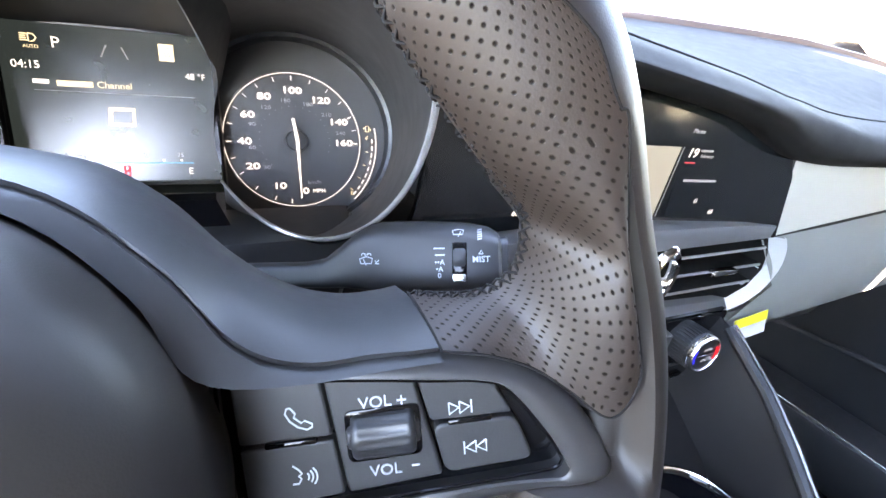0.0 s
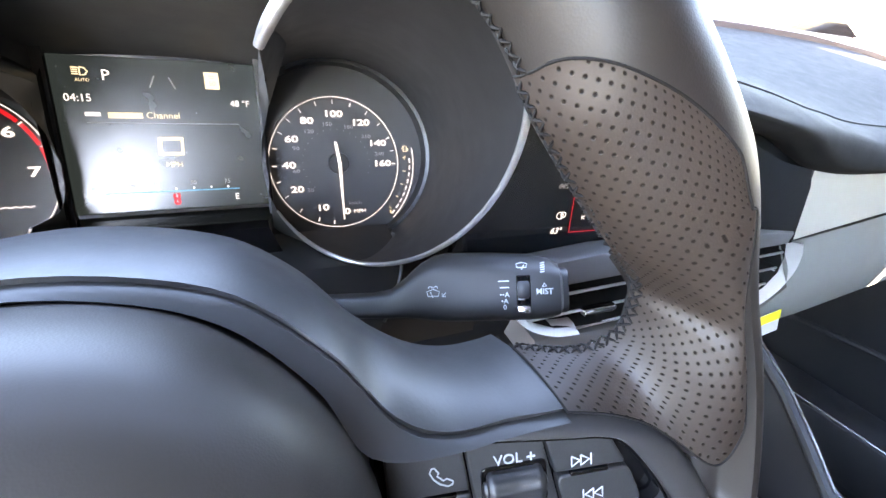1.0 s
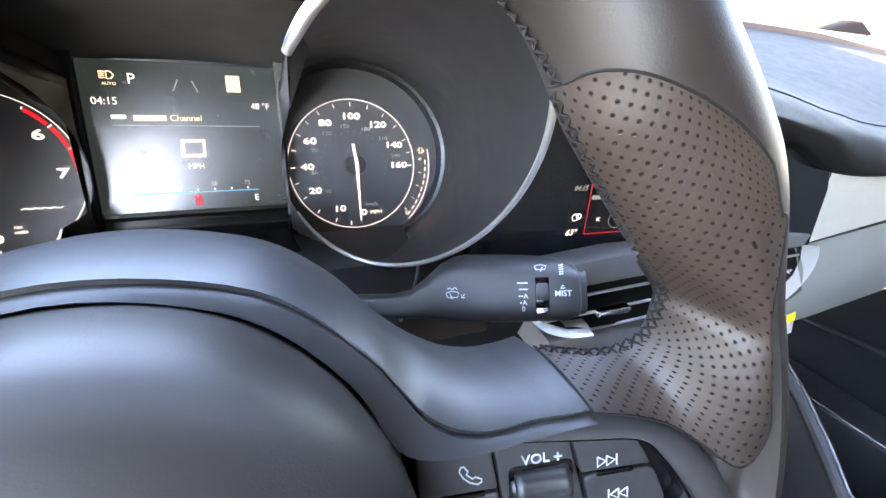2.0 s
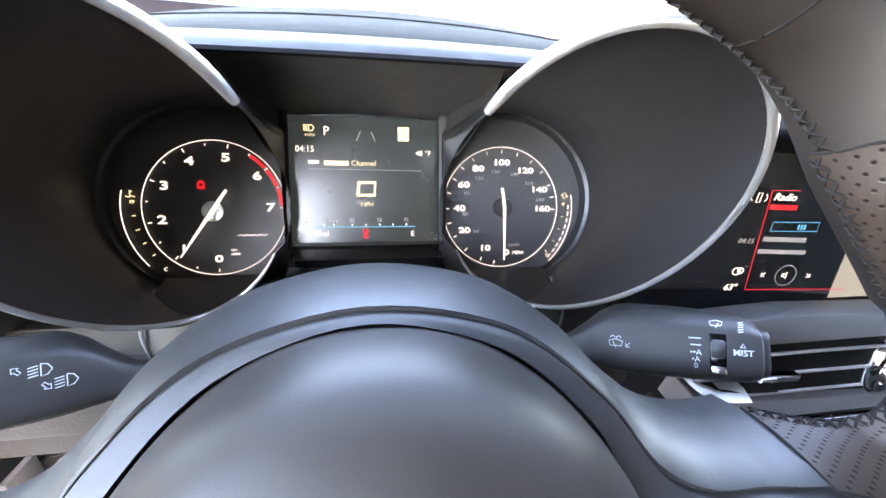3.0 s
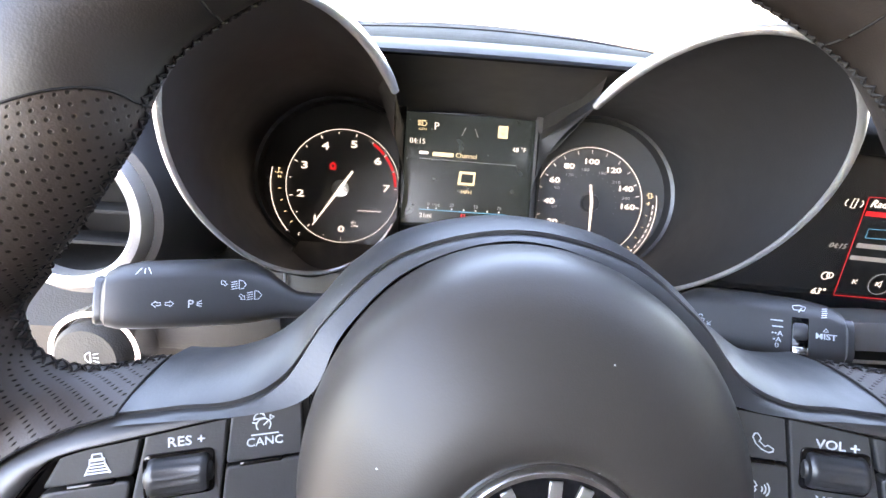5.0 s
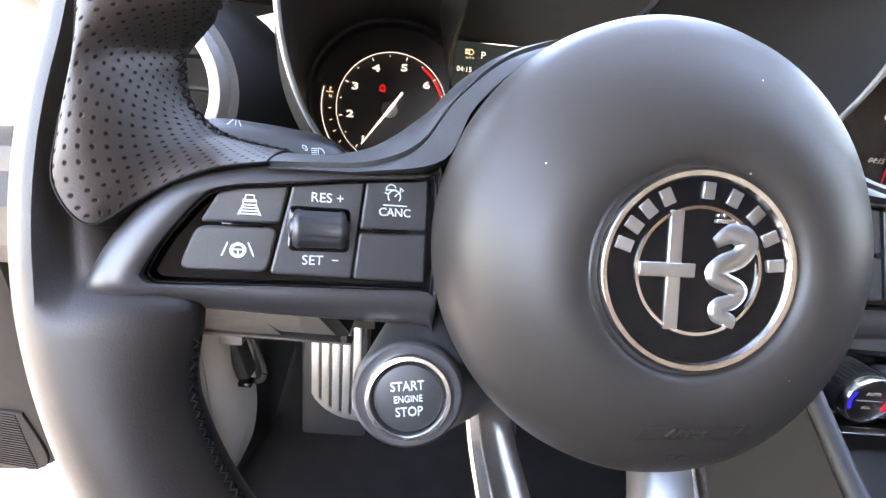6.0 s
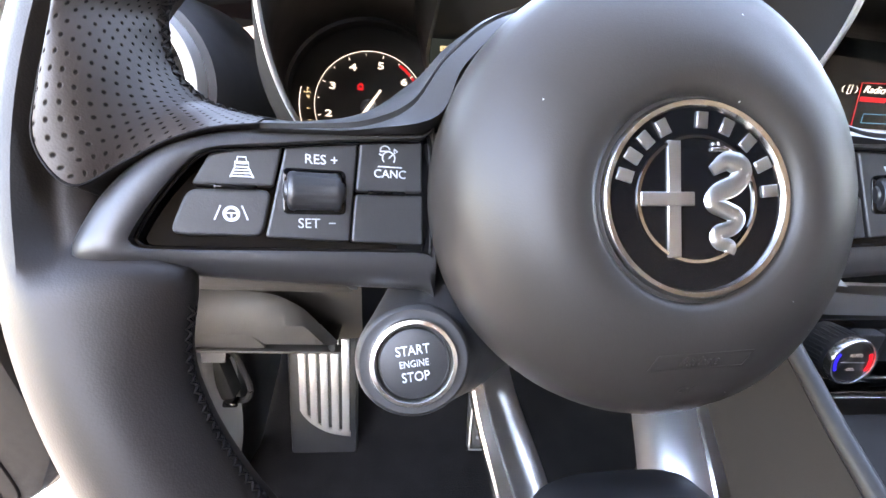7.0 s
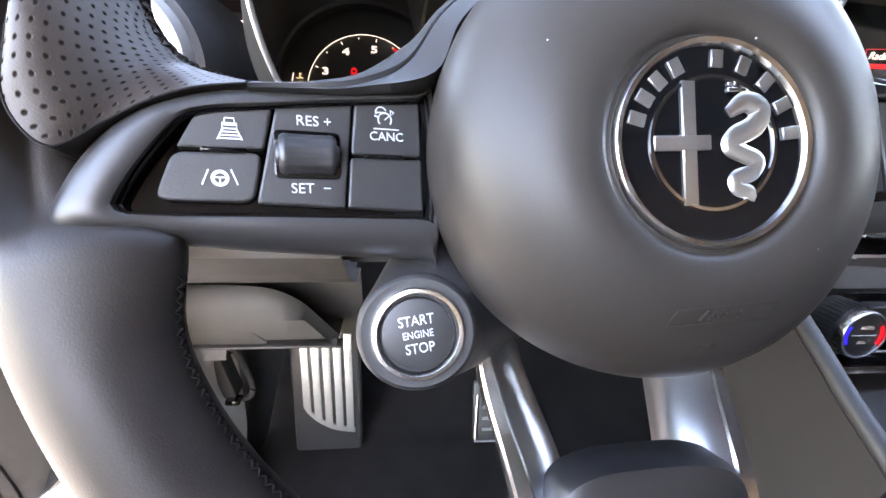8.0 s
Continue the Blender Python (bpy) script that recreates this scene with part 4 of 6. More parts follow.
# stalks
def stalk(name, side, label):
    d = Vector((side * 0.87, -0.45, 0.20)).normalized()
    n = Vector((0, -0.8, 0.6))
    n = (n - d * n.dot(d)).normalized()
    x = d * side
    y = n.cross(x)
    m = Matrix((x, y, n)).transposed().to_4x4()
    m.translation = (side * 0.147, 0.0955, 0.8435)
    e = thing(name, m, label, "control stalk")
    rows = []
    for s, hh, hd, dy in ((-0.110, 0.0065, 0.006, -0.006), (-0.062, 0.0068, 0.006, -0.006), (-0.052, 0.0078, 0.0068, -0.0052), (-0.044, 0.0108, 0.0085, -0.0020), (-0.036, 0.0148, 0.0098, 0.0012), (-0.029, 0.0172, 0.0104, 0.0026), (-0.022, 0.0180, 0.0106, 0.0030), (0.0, 0.0178, 0.0106, 0.0028), (0.020, 0.0170, 0.0106, 0.0022), (0.030, 0.0155, 0.0103, 0.0014), (0.0348, 0.0132, 0.0092, 0.0006), (0.0364, 0.0100, 0.0070, 0.0)):
        ring = []
        for i in range(40):
            a = 2 * math.pi * i / 40
            ca, sa = math.cos(a), math.sin(a)
            px = math.copysign(abs(ca) ** 0.55, ca) * hh
            pz = math.copysign(abs(sa) ** 0.55, sa) * hd
            # sloping upper face
            if px > 0 and pz > 0:
                pz -= 0.55 * max(0, px - hh * 0.48)
            ring.append((side * s, px + dy, pz - 0.0100))
        rows.append(ring)
    part("stalk_body", loft(rows, True, True), M_SATIN, e, "satin black stalk body")
    cap = []
    for s, k in ((0.0345, 0.80), (0.0352, 0.86), (0.0385, 0.86), (0.0395, 0.80)):
        cap.append([(side * s, math.copysign(abs(math.cos(2 * math.pi * i / 32)) ** 0.6, math.cos(2 * math.pi * i / 32)) * 0.0135 * k, math.copysign(abs(math.sin(2 * math.pi * i / 32)) ** 0.6, math.sin(2 * math.pi * i / 32)) * 0.0095 * k - 0.0125) for i in range(32)])
    part("end_cap", loft(cap, True, True), M_DARK, e, "dark end cap")
    return e


wiper = stalk("wiper_stalk", 1, "black wiper stalk with white symbols and a roller switch")
turn_stalk = stalk("indicator_stalk", -1, "black indicator stalk with white lamp symbols")

# console, floor, footwell
con = thing("centre_console", pose(0, 0, 0), "dark centre console with thin chrome edge lines", "centre console")
cb = bmesh.new()
secs = []
for y, z, xl, xr in ((0.17, 0.728, 0.214, 0.494), (0.117, 0.715, 0.214, 0.494), (0.061, 0.685, 0.210, 0.490), (0.022, 0.667, 0.207, 0.476), (-0.01, 0.655, 0.205, 0.457), (-0.2, 0.62, 0.20, 0.445), (-0.5, 0.60, 0.20, 0.445)):
    secs.append([(xl - 0.08, y, 0.25), (xl - 0.02, y, z - 0.10), (xl, y, z - 0.004), (xl + 0.006, y, z), (xl + 0.02, y, z - 0.080), (xr - 0.045, y, z - 0.080), (xr - 0.006, y, z), (xr, y, z - 0.004), (xr + 0.02, y, z - 0.10), (xr + 0.06, y, 0.25)])
loft(secs, False, False, cb)
part("console_body", cb, M_CONSOLE, con, "brown-black console body")
part("soft_edge", tube([Vector(q[3]) for q in secs[1:]], 0.0065, 10), M_SATIN, con, "rounded soft edge")
part("chrome_line", tube([Vector(q[6]) + Vector((0.003, 0, 0.002)) for q in secs[1:]], 0.0024, 8), M_CHROME, con, "thin satin chrome edge line")
part("soft_edge", tube([Vector(q[6]) + Vector((-0.004, 0, 0)) for q in secs[1:]], 0.005, 8), M_SATIN, con, "rounded soft edge")
cup = part("cup_holder", moved(lathe([(0.0, -0.05), (0.036, -0.05), (0.040, 0.0), (0.043, 0.004), (0.047, 0.004), (0.050, 0.0)], 48), pose(0.372, 0.020, 0.622, -8, 0, 0)), M_GLOSS, con, "gloss black cup holder")
part("cup_ring", moved(lathe([(0.0425, 0.0045), (0.0435, 0.0060), (0.0450, 0.0045)], 48), pose(0.372, 0.020, 0.622, -8, 0, 0)), M_CHROME, cup, "thin chrome ring")

fl_ = bmesh.new()
loft([[(x, 0.75, 0.55) for x in (-0.42, 0.3, 1.30)], [(x, 0.52, 0.27) for x in (-0.42, 0.3, 1.30)], [(x, 0.45, 0.25) for x in (-0.42, 0.3, 1.30)], [(x, -1.2, 0.25) for x in (-0.42, 0.3, 1.30)]], False, False, fl_)
tagged(part("floor", fl_, M_CARPET, None), "dark grey pile carpet on the footwell floor", "carpet", kind="structure")
# ---------------------------------------------------------------- prints on the wheel
def print_words(text, size, x, y, m, z=0.0026, **kw):
    words(text, size, x, y, z, M_PRINT, wheel, "lettering", m=m, **kw)


def print_strokes(lines, x, y, s, m, w=0.0004, z=0.0025):
    strokes(lines, w, z, M_PRINT, wheel, "icon", x, y, s, m)


print_words("RES +", 0.0042, -0.1000, 0.0104, ML)
print_words("SET  \u2212", 0.0042, -0.1014, -0.0092, ML)
print_words("CANC", 0.0038, -0.0784, 0.0072, ML)
print_strokes([[(-4, 0), (4, 0)]], -0.0784, 0.0096, 0.001, ML)
print_strokes([arc(0, 2.2, 2.2, -40, 220), [(0, 2.2), (1.6, 3.6)], arc(-1.2, 4.6, 1.7, 20, 200), [(-2.8, 4.4), (0.6, 4.6)], [(-3.4, 3.4), (-2.2, 3.0)], [(2.0, 5.4), (2.0, 3.8), (3.2, 4.6), (2.0, 5.4)]], -0.0788, 0.0104, 0.00095, ML)
# following-distance symbol: a car over a ladder of lines
print_strokes([[(-1.6, 1.5), (-1.2, 3.6), (1.2, 3.6), (1.6, 1.5), (-1.6, 1.5)], [(-2.0, 0.4), (-2.0, 2.0), (2.0, 2.0), (2.0, 0.4), (-2.0, 0.4)], [(-2.3, -0.6), (2.3, -0.6)], [(-2.7, -1.6), (2.7, -1.6)], [(-3.2, -2.6), (3.2, -2.6)], [(-2.0, 0.2), (-3.4, -3.0)], [(2.0, 0.2), (3.4, -3.0)]], -0.1222, 0.0066, 0.00090, ML)
# lane symbol: wheel between two lines
print_strokes([arc(0, 0, 2.1, 0, 360, 24), arc(0, 0, 1.6, 0, 360, 24), [(-1.8, 0.2), (1.8, 0.2)], [(0, 0), (0, -1.9)], [(-4.4, -1.8), (-2.8, 2.4)], [(4.4, -1.8), (2.8, 2.4)]], -0.1250, -0.0066, 0.00098, ML)

print_words("VOL", 0.0042, 0.1005, 0.0090, MR)
print_words("+", 0.0050, 0.1070, 0.0086, MR)
print_words("VOL  \u2212", 0.0042, 0.1040, -0.0096, MR)
# handset
print_strokes([[(-2.4, 2.8), (-2.9, 1.6), (-2.0, -0.4), (-0.4, -2.0), (1.6, -2.9), (2.8, -2.4), (2.9, -1.6), (1.3, -0.6), (0.5, -1.1), (-1.1, 0.5), (-0.6, 1.3), (-1.6, 2.9), (-2.4, 2.8)]], 0.0820, 0.0072, 0.00105, MR)
# voice symbol
print_strokes([[(-2.4, 2.8), (-1.0, 1.4), (-0.4, 0.4), (-1.2, -0.2), (-0.6, -1.0), (-1.4, -2.2), (-2.8, -2.2)], arc(-0.2, -0.6, 1.4, -40, 40, 6), arc(-0.2, -0.6, 2.4, -40, 40, 6), arc(-0.2, -0.6, 3.4, -40, 40, 6)], 0.0815, -0.0078, 0.00100, MR)
for cx, cy, dr in ((0.1222, 0.0048, 1), (0.1242, -0.0066, -1)):
    print_strokes([[(dr * (k - 1.6), 1), (dr * (k - 1.6), -1), (dr * k, 0), (dr * (k - 1.6), 1)] for k in (-0.6, 1.1)] + [[(dr * 1.4, 1.1), (dr * 1.4, -1.1)]], cx, cy, 0.0016, MR)
words("START", 0.0045, -0.0720, -0.0502, -0.0054, M_PRINT, start, squeeze=0.86, turn=6)
words("ENGINE", 0.0032, -0.0715, -0.0545, -0.0054, M_PRINT, start, squeeze=0.86, turn=6)
words("STOP", 0.0045, -0.0710, -0.0588, -0.0054, M_PRINT, start, squeeze=0.86, turn=6)

M_BADGE = mat("badge_silver", (0.50, 0.50, 0.49), 0.34, 1.0, 0.03, 60)
# badge: chrome ring, black field, plain bars for the letters, cross and wavy band
BX, BY, BW = 0.0005, -0.005, 0.0304
badge = part("badge", lathe([(0.0, BW), (0.0238, BW), (0.0240, BW - 0.002)], 72, BX, BY), M_GLOSS, wheel, "round badge with a black field")
part("badge_ring", lathe([(0.0236, BW), (0.0240, BW + 0.0012), (0.0252, BW + 0.0014), (0.0260, BW + 0.0005), (0.0262, BW - 0.002)], 96, BX, BY), M_CHROME, badge, "polished chrome rim")
part("inner_ring", lathe([(0.0156, BW), (0.0157, BW + 0.0006), (0.0165, BW + 0.0006), (0.0166, BW)], 72, BX, BY), M_BRIGHT, badge, "thin chrome inner ring")
for a in (163, 148, 133, 117, 86, 66, 46, 26, 6):
    bar = box(0.0031, 0.0042, 0.0006, (0, 0, 0), 0.0001, seg=1)
    moved(bar, pose(BX + 0.0204 * math.cos(radians(a)), BY + 0.0204 * math.sin(radians(a)), BW + 0.0003, 0, 0, a - 90))
    part("letter_bar", bar, M_BADGE, badge, "plain chrome bar")
part("cross_bar", box(0.0036, 0.0300, 0.0007, (BX - 0.0064, BY, BW + 0.0003), 0.0002, seg=1), M_BADGE, badge, "silver upright bar")
part("cross_bar", box(0.0146, 0.0036, 0.0009, (BX - 0.0083, BY, BW + 0.0004), 0.0002, seg=1), M_BADGE, badge, "silver cross bar")
wave = smooth_line([(0.0040, 0.0072, 0), (0.0085, 0.0098, 0), (0.0125, 0.0080, 0), (0.0108, 0.0040, 0), (0.0060, 0.0016, 0), (0.0044, -0.0010, 0), (0.0078, -0.0028, 0), (0.0112, -0.0046, 0), (0.0096, -0.0074, 0), (0.0056, -0.0088, 0), (0.0058, -0.0112, 0), (0.0090, -0.0122, 0), (0.0086, -0.0140, 0)], 6)
nw = len(wave)
part("wavy_band", tube([Vector((BX + p.x, BY + p.y, BW + 0.0002)) for p in wave], [min(0.0031, 0.0014 + 0.0014 * i / 6) * (1 - 0.48 * i / nw) for i in range(nw)], 10, flat=0.35), M_BADGE, badge, "silver wavy band")
for k in (-1, 0, 1):
    part("crest_dot", box(0.0008, 0.0008, 0.0005, (BX + 0.0060 + 0.0016 * k, BY + 0.0142, BW + 0.0003), 0.0001, seg=1), M_CHROME, badge, "small silver dot")
part("crest_bar", box(0.0046, 0.0010, 0.0006, (BX + 0.0062, BY + 0.0128, BW + 0.0003), 0.0001, seg=1), M_CHROME, badge, "small silver bar")
# embossed airbag plate on the pad
EMB = pose(0.0, -0.0466, 0.0312, 24, 0, 2)
fr_ = [(-0.0135, -0.0022), (-0.0115, 0.0024), (0.0145, 0.0024), (0.0125, -0.0022), (-0.0135, -0.0022)]
strokes([fr_], 0.0006, 0.0001, M_PAD, pad, "embossed_frame", m=EMB)
words("Airbag", 0.0040, 0, 0, 0, M_PAD, pad, "embossed_lettering", m=EMB, depth=0.0004, shear=0.2)

strokes([arc(0, 0, 0.0012, 0, 300, 10), [(0.002, -0.001), (0.003, 0.0014), (0.0042, 0.0010)]], 0.0005, 0.0001, M_PAD, pad, "embossed_mark", m=pose(-0.0010, -0.0556, 0.0262, 38, 0, 0))

# ---------------------------------------------------------------- dial markings
def polar(cx, r, a):
    return cx + r * math.cos(radians(a)), -0.001 + r * math.sin(radians(a))


def mark(cx, a, r0, r1, w, material, parent, name="tick"):
    p, q = polar(cx, r0, a), polar(cx, r1, a)
    return strokes([[p, q]], w, DIAL_W + 0.0006, material, parent, name)


R0 = 0.0465
for i, txt in enumerate("76543210"):
    a = 0.5 + 38.5 * i
    x, y = polar(-DX, R0 * 0.77, a)
    words(txt, 0.0080 if txt not in "10" else 0.0070, x, y, DIAL_W + 0.0006, M_LIT, tach, "lettering", squeeze=1.55, bold=0.00015)
    mark(-DX, a, R0 * 0.91, R0 * 0.97, 0.0007, M_LIT, tach)
    if i < 7:
        mark(-DX, a + 19.2, R0 * 0.93, R0 * 0.96, 0.0007, M_LIT, tach)
for a0, a1 in ((3, 19), (21, 38), (41, 57)):
    strokes([[polar(-DX, R0 * 0.935, a0 + (a1 - a0) * k / 8) for k in range(9)]], 0.0022, DIAL_W + 0.0006, M_LITRED, tach, "red_zone")
words("Giri", 0.0024, -DX + 0.010, -0.0305, DIAL_W + 0.0006, M_LIT, tach, "lettering")
words("x1000", 0.0024, -DX + 0.011, -0.0335, DIAL_W + 0.0006, M_LIT, tach, "lettering")
strokes([[(-DX + 0.013 + 0.0022 * k, -0.0205 + 0.0008 * (k % 2)) for k in range(10)]], 0.0006, DIAL_W + 0.0006, M_LIT, tach, "script_bar")
strokes([arc(-DX - 0.009, 0.0155, 0.0020, 0, 360, 12), [(-DX - 0.009, 0.0165), (-DX - 0.009, 0.0185)], [(-DX - 0.0115, 0.0130), (-DX - 0.0065, 0.0130)]], 0.0013, DIAL_W + 0.0006, M_LITRED, tach, "warning_lamp")
SP = [("160", -2, 0.74), ("140", 24, 0.74), ("120", 56, 0.75), ("100", 90, 0.75), ("80", 122, 0.76), ("60", 150, 0.75), ("40", 181, 0.72), ("20", 211, 0.74), ("10", 248, 0.74), ("0", 278, 0.78)]
for txt, a, r in SP:
    x, y = polar(DX, R0 * r, a)
    words(txt, 0.0062, x, y, DIAL_W + 0.0006, M_LIT, speedo, "lettering", squeeze=1.5, bold=0.00012)
for a in (-2, 11, 24, 40, 56, 73, 90, 106, 122, 136, 150, 165, 181, 196, 211, 229, 248, 263):
    mark(DX, a, R0 * 0.90, R0 * 0.965, 0.0007, M_LIT, speedo)
for txt, x, y in (("150", -0.0049, 0.0278), ("180", 0.0103, 0.0258), ("120", -0.0181, 0.0227), ("210", 0.0230, 0.0190), ("90", -0.0278, 0.0111), ("240", 0.0326, 0.0060), ("60", -0.0289, -0.0048), ("30", -0.0205, -0.0187), ("km/h", 0.0115, -0.0297)):
    words(txt, 0.0036, DX + x, y - 0.001, DIAL_W + 0.0006, M_LITGREY, speedo, "lettering", squeeze=1.35)
words("MPH", 0.0042, DX + 0.0145, -0.0372, DIAL_W + 0.0006, M_LIT, speedo, "lettering", squeeze=1.1)
for k in range(24):
    a = -18 + 11.5 * k
    if a < 235:
        mark(DX, a, R0 * 0.515, R0 * 0.525, 0.0005, M_LITGREY, speedo, "dot")


def needle(cx, px, py, tip, tail, hub_mat, parent):
    z = DIAL_W + 0.006
    d = (Vector(tip) - Vector((px, py))).normalized()
    q = Vector((-d.y, d.x))
    P, T, L = Vector((px, py)), Vector(tip), Vector(tail)
    out = [L + q * 0.0009, P + q * 0.0012, T + q * 0.0004, T - q * 0.0004, P - q * 0.0012, L - q * 0.0009]
    nd = part("needle", plate([tuple(o) for o in out], z, z + 0.0012, 0.0003), M_LIT, parent, "white needle")
    part("needle_hub", lathe([(0, z - 0.0005), (0.0070, z - 0.0008), (0.0076, z - 0.002), (0.0076, DIAL_W)], 40, px, py), hub_mat, nd, "round needle hub")


needle(-DX, -DX - 0.0012, -0.003, (-DX - 0.0225, -0.0345), (-DX + 0.0085, 0.0115), M_CHROME, tach)
needle(DX, DX + 0.0010, -0.001, (DX + 0.0012, -0.0420), (DX - 0.0010, 0.0140), M_DARK, speedo)
# side gauges
for cx, parent, a0, a1 in ((DX, speedo, 10, -47), (-DX, tach, 168, 222)):
    strokes([[polar(cx, R0 * 1.265, a0 + (a1 - a0) * k / 20) for k in range(21)]], 0.0007, DIAL_W + 0.0026, M_LIT, parent, "gauge_arc")
    for k in range(5 if cx < 0 else 5):
        mark(cx, a0 + (a1 - a0) * (0.12 + 0.2 * k), R0 * 1.10, R0 * 1.15, 0.0006, M_LITCREAM, parent)
for k in range(9):
    a = 2 - 5.5 * k
    strokes([[polar(DX, R0 * 1.20, a), polar(DX, R0 * 1.20, a - 3.2)]], 0.0010, DIAL_W + 0.0026, M_LIT, speedo, "gauge_dash")
words("F", 0.004, DX + R0 * 1.12, 0.0015, DIAL_W + 0.0026, M_LITCREAM, speedo, "lettering")
words("E", 0.004, *polar(DX, R0 * 1.17, -45), DIAL_W + 0.0026, M_LITCREAM, speedo, "lettering")
words("H", 0.0036, *polar(-DX, R0 * 1.12, 175), DIAL_W + 0.0026, M_LITCREAM, tach, "lettering")
words("C", 0.0036, *polar(-DX, R0 * 1.16, 231), DIAL_W + 0.0026, M_LIT, tach, "lettering")
fx_, fy_ = DX + R0 * 1.135, 0.0085
strokes([[(fx_ - 0.0016, fy_ - 0.002), (fx_ - 0.0016, fy_ + 0.002), (fx_ + 0.001, fy_ + 0.002), (fx_ + 0.001, fy_ - 0.002), (fx_ - 0.0016, fy_ - 0.002)], [(fx_ + 0.001, fy_), (fx_ + 0.0022, fy_), (fx_ + 0.0022, fy_ - 0.0014)], [(fx_ - 0.0034, fy_), (fx_ - 0.0024, fy_ + 0.0007)]], 0.0006, DIAL_W + 0.0026, M_LITCREAM, speedo, "pump_symbol")
fx_ = -DX - R0 * 1.13
strokes([[(fx_, fy_ - 0.001), (fx_, fy_ + 0.0028)], [(fx_ - 0.003, fy_ - 0.001), (fx_ - 0.001, fy_ - 0.0018), (fx_ + 0.001, fy_ - 0.001), (fx_ + 0.003, fy_ - 0.0018)], [(fx_, fy_ + 0.002), (fx_ + 0.0014, fy_ + 0.002)]], 0.0006, DIAL_W + 0.0026, M_LITCREAM, tach, "coolant_symbol")

# ---------------------------------------------------------------- display content
DZ = -0.0134


def dp(cx, cy):
    return (cx / 3 - 149) * 0.00045, 0.0565 - (cy / 3 - 31) * 0.000456


def dtext(t, cx, cy, size, m=M_LIT, **kw):
    words(t, size, *dp(cx, cy), DZ, m, disp, "display_text", depth=0.00005, **kw)


def dline(pts, w, m=M_LIT, name="display_mark"):
    return strokes([[dp(*p) for p in ln] for ln in pts], w, DZ, m, disp, name)


dtext("P", 254, 98, 0.0090, M_LIT)
dtext("AUTO", 176, 118, 0.0026, M_LITCREAM)
dline([[(146, 72), (168, 72)], [(146, 80), (166, 80)], [(146, 88), (166, 88)], [(146, 96), (168, 96)], [(172, 70), (172, 100), (188, 98), (197, 85), (188, 72), (172, 70)]], 0.0007, M_LITCREAM)
dline([[(400, 140), (422, 92)], [(474, 96), (494, 142)]], 0.0007, M_LITGREY)
part("sign_symbol", box(0.0085, 0.0105, 0.0002, (*dp(636, 103), DZ), 0), M_LITCREAM, disp, smooth=False)
words("50", 0.0040, *dp(637, 115), DZ + 0.0003, M_DIAL, disp, "display_text", depth=0.00005)
dline([[(624, 84), (650, 84)], [(628, 92), (646, 92)]], 0.0004, M_DIAL).location.z = 0.0003
dtext("04:15", 150, 186, 0.0062, M_LIT)
dtext("48 \u00b0F", 738, 197, 0.0056, M_LIT)
dline([[(164, 247), (216, 247)]], 0.0024, M_LIT, "plain_bar")
dline([[(240, 251), (360, 251)]], 0.0034, M_LITCREAM, "plain_bar")
dtext("Channel", 434, 251, 0.0056, M_LITCREAM)
dline([[(165, 280), (728, 284)]], 0.0003, M_LITGREY)
dline([[(408, 345), (402, 408), (486, 408), (490, 345), (408, 345), (402, 408)]], 0.0026, M_LITCREAM, "speed_zero")
dtext("MPH", 448, 455, 0.0048, M_LITCREAM)
dline([[(182, 566), (694, 568)]], 0.0007, M_LITBLUE)
for cx in (232, 280, 371, 440, 509, 578, 647):
    dline([[(cx, 552), (cx, 561)]], 0.0012, M_LIT)
dtext("0  mpg", 264, 534, 0.0040, M_LITGREY)
dtext("25", 370, 534, 0.0040, M_LITGREY)
dtext("50", 509, 534, 0.0040, M_LITGREY)
dtext("75", 646, 534, 0.0040, M_LITGREY)
dtext("21mi", 220, 600, 0.0055, M_LIT)
dtext("E", 680, 605, 0.0060, M_LIT)
dline([[(432, 578), (428, 590), (432, 602), (428, 620)], [(444, 578), (448, 590), (444, 602), (448, 620)], [(430, 600), (446, 600)], [(428, 622), (448, 622)]], 0.0015, M_LITRED)

# ---------------------------------------------------------------- centre screen content
SZ = 0.0004


def sbox(name, x0, y0, x1, y1, m, z=SZ):
    part(name, box(x1 - x0, y1 - y0, 0.0002, ((x0 + x1) / 2, (y0 + y1) / 2, z)), m, screen, smooth=False)


words("Radio", 0.0068, -0.0386, 0.0347, SZ, M_LIT, screen, "screen_text", shear=0.25)
strokes([[(-0.030, 0.0395), (-0.0491, 0.0389), (-0.0475, 0.010), (-0.0451, -0.0306), (0.030, -0.0290)]], 0.0006, SZ, M_LITRED, screen, "red_outline")
sbox("red_bar", -0.0470, 0.0265, -0.0280, 0.0298, M_LITRED)
strokes([[(-0.041, 0.0120), (-0.041, 0.0182), (-0.008, 0.0190), (-0.008, 0.0128), (-0.041, 0.0120)]], 0.0004, SZ, M_LITBLUE, screen, "blue_outline")
for k in range(3):
    sbox("blue_bar", -0.0225 + 0.0022 * k, 0.0135, -0.0212 + 0.0022 * k, 0.0170, M_LITBLUE)
sbox("plain_bar", -0.0440, 0.0048, -0.0130, 0.0080, M_LITGREY)
sbox("plain_bar", -0.0450, -0.0038, -0.0100, -0.0008, M_LITGREY)
strokes([arc(-0.0184, -0.0193, 0.0075, 0, 360, 28)], 0.0004, SZ, M_LITGREY, screen, "round_key")
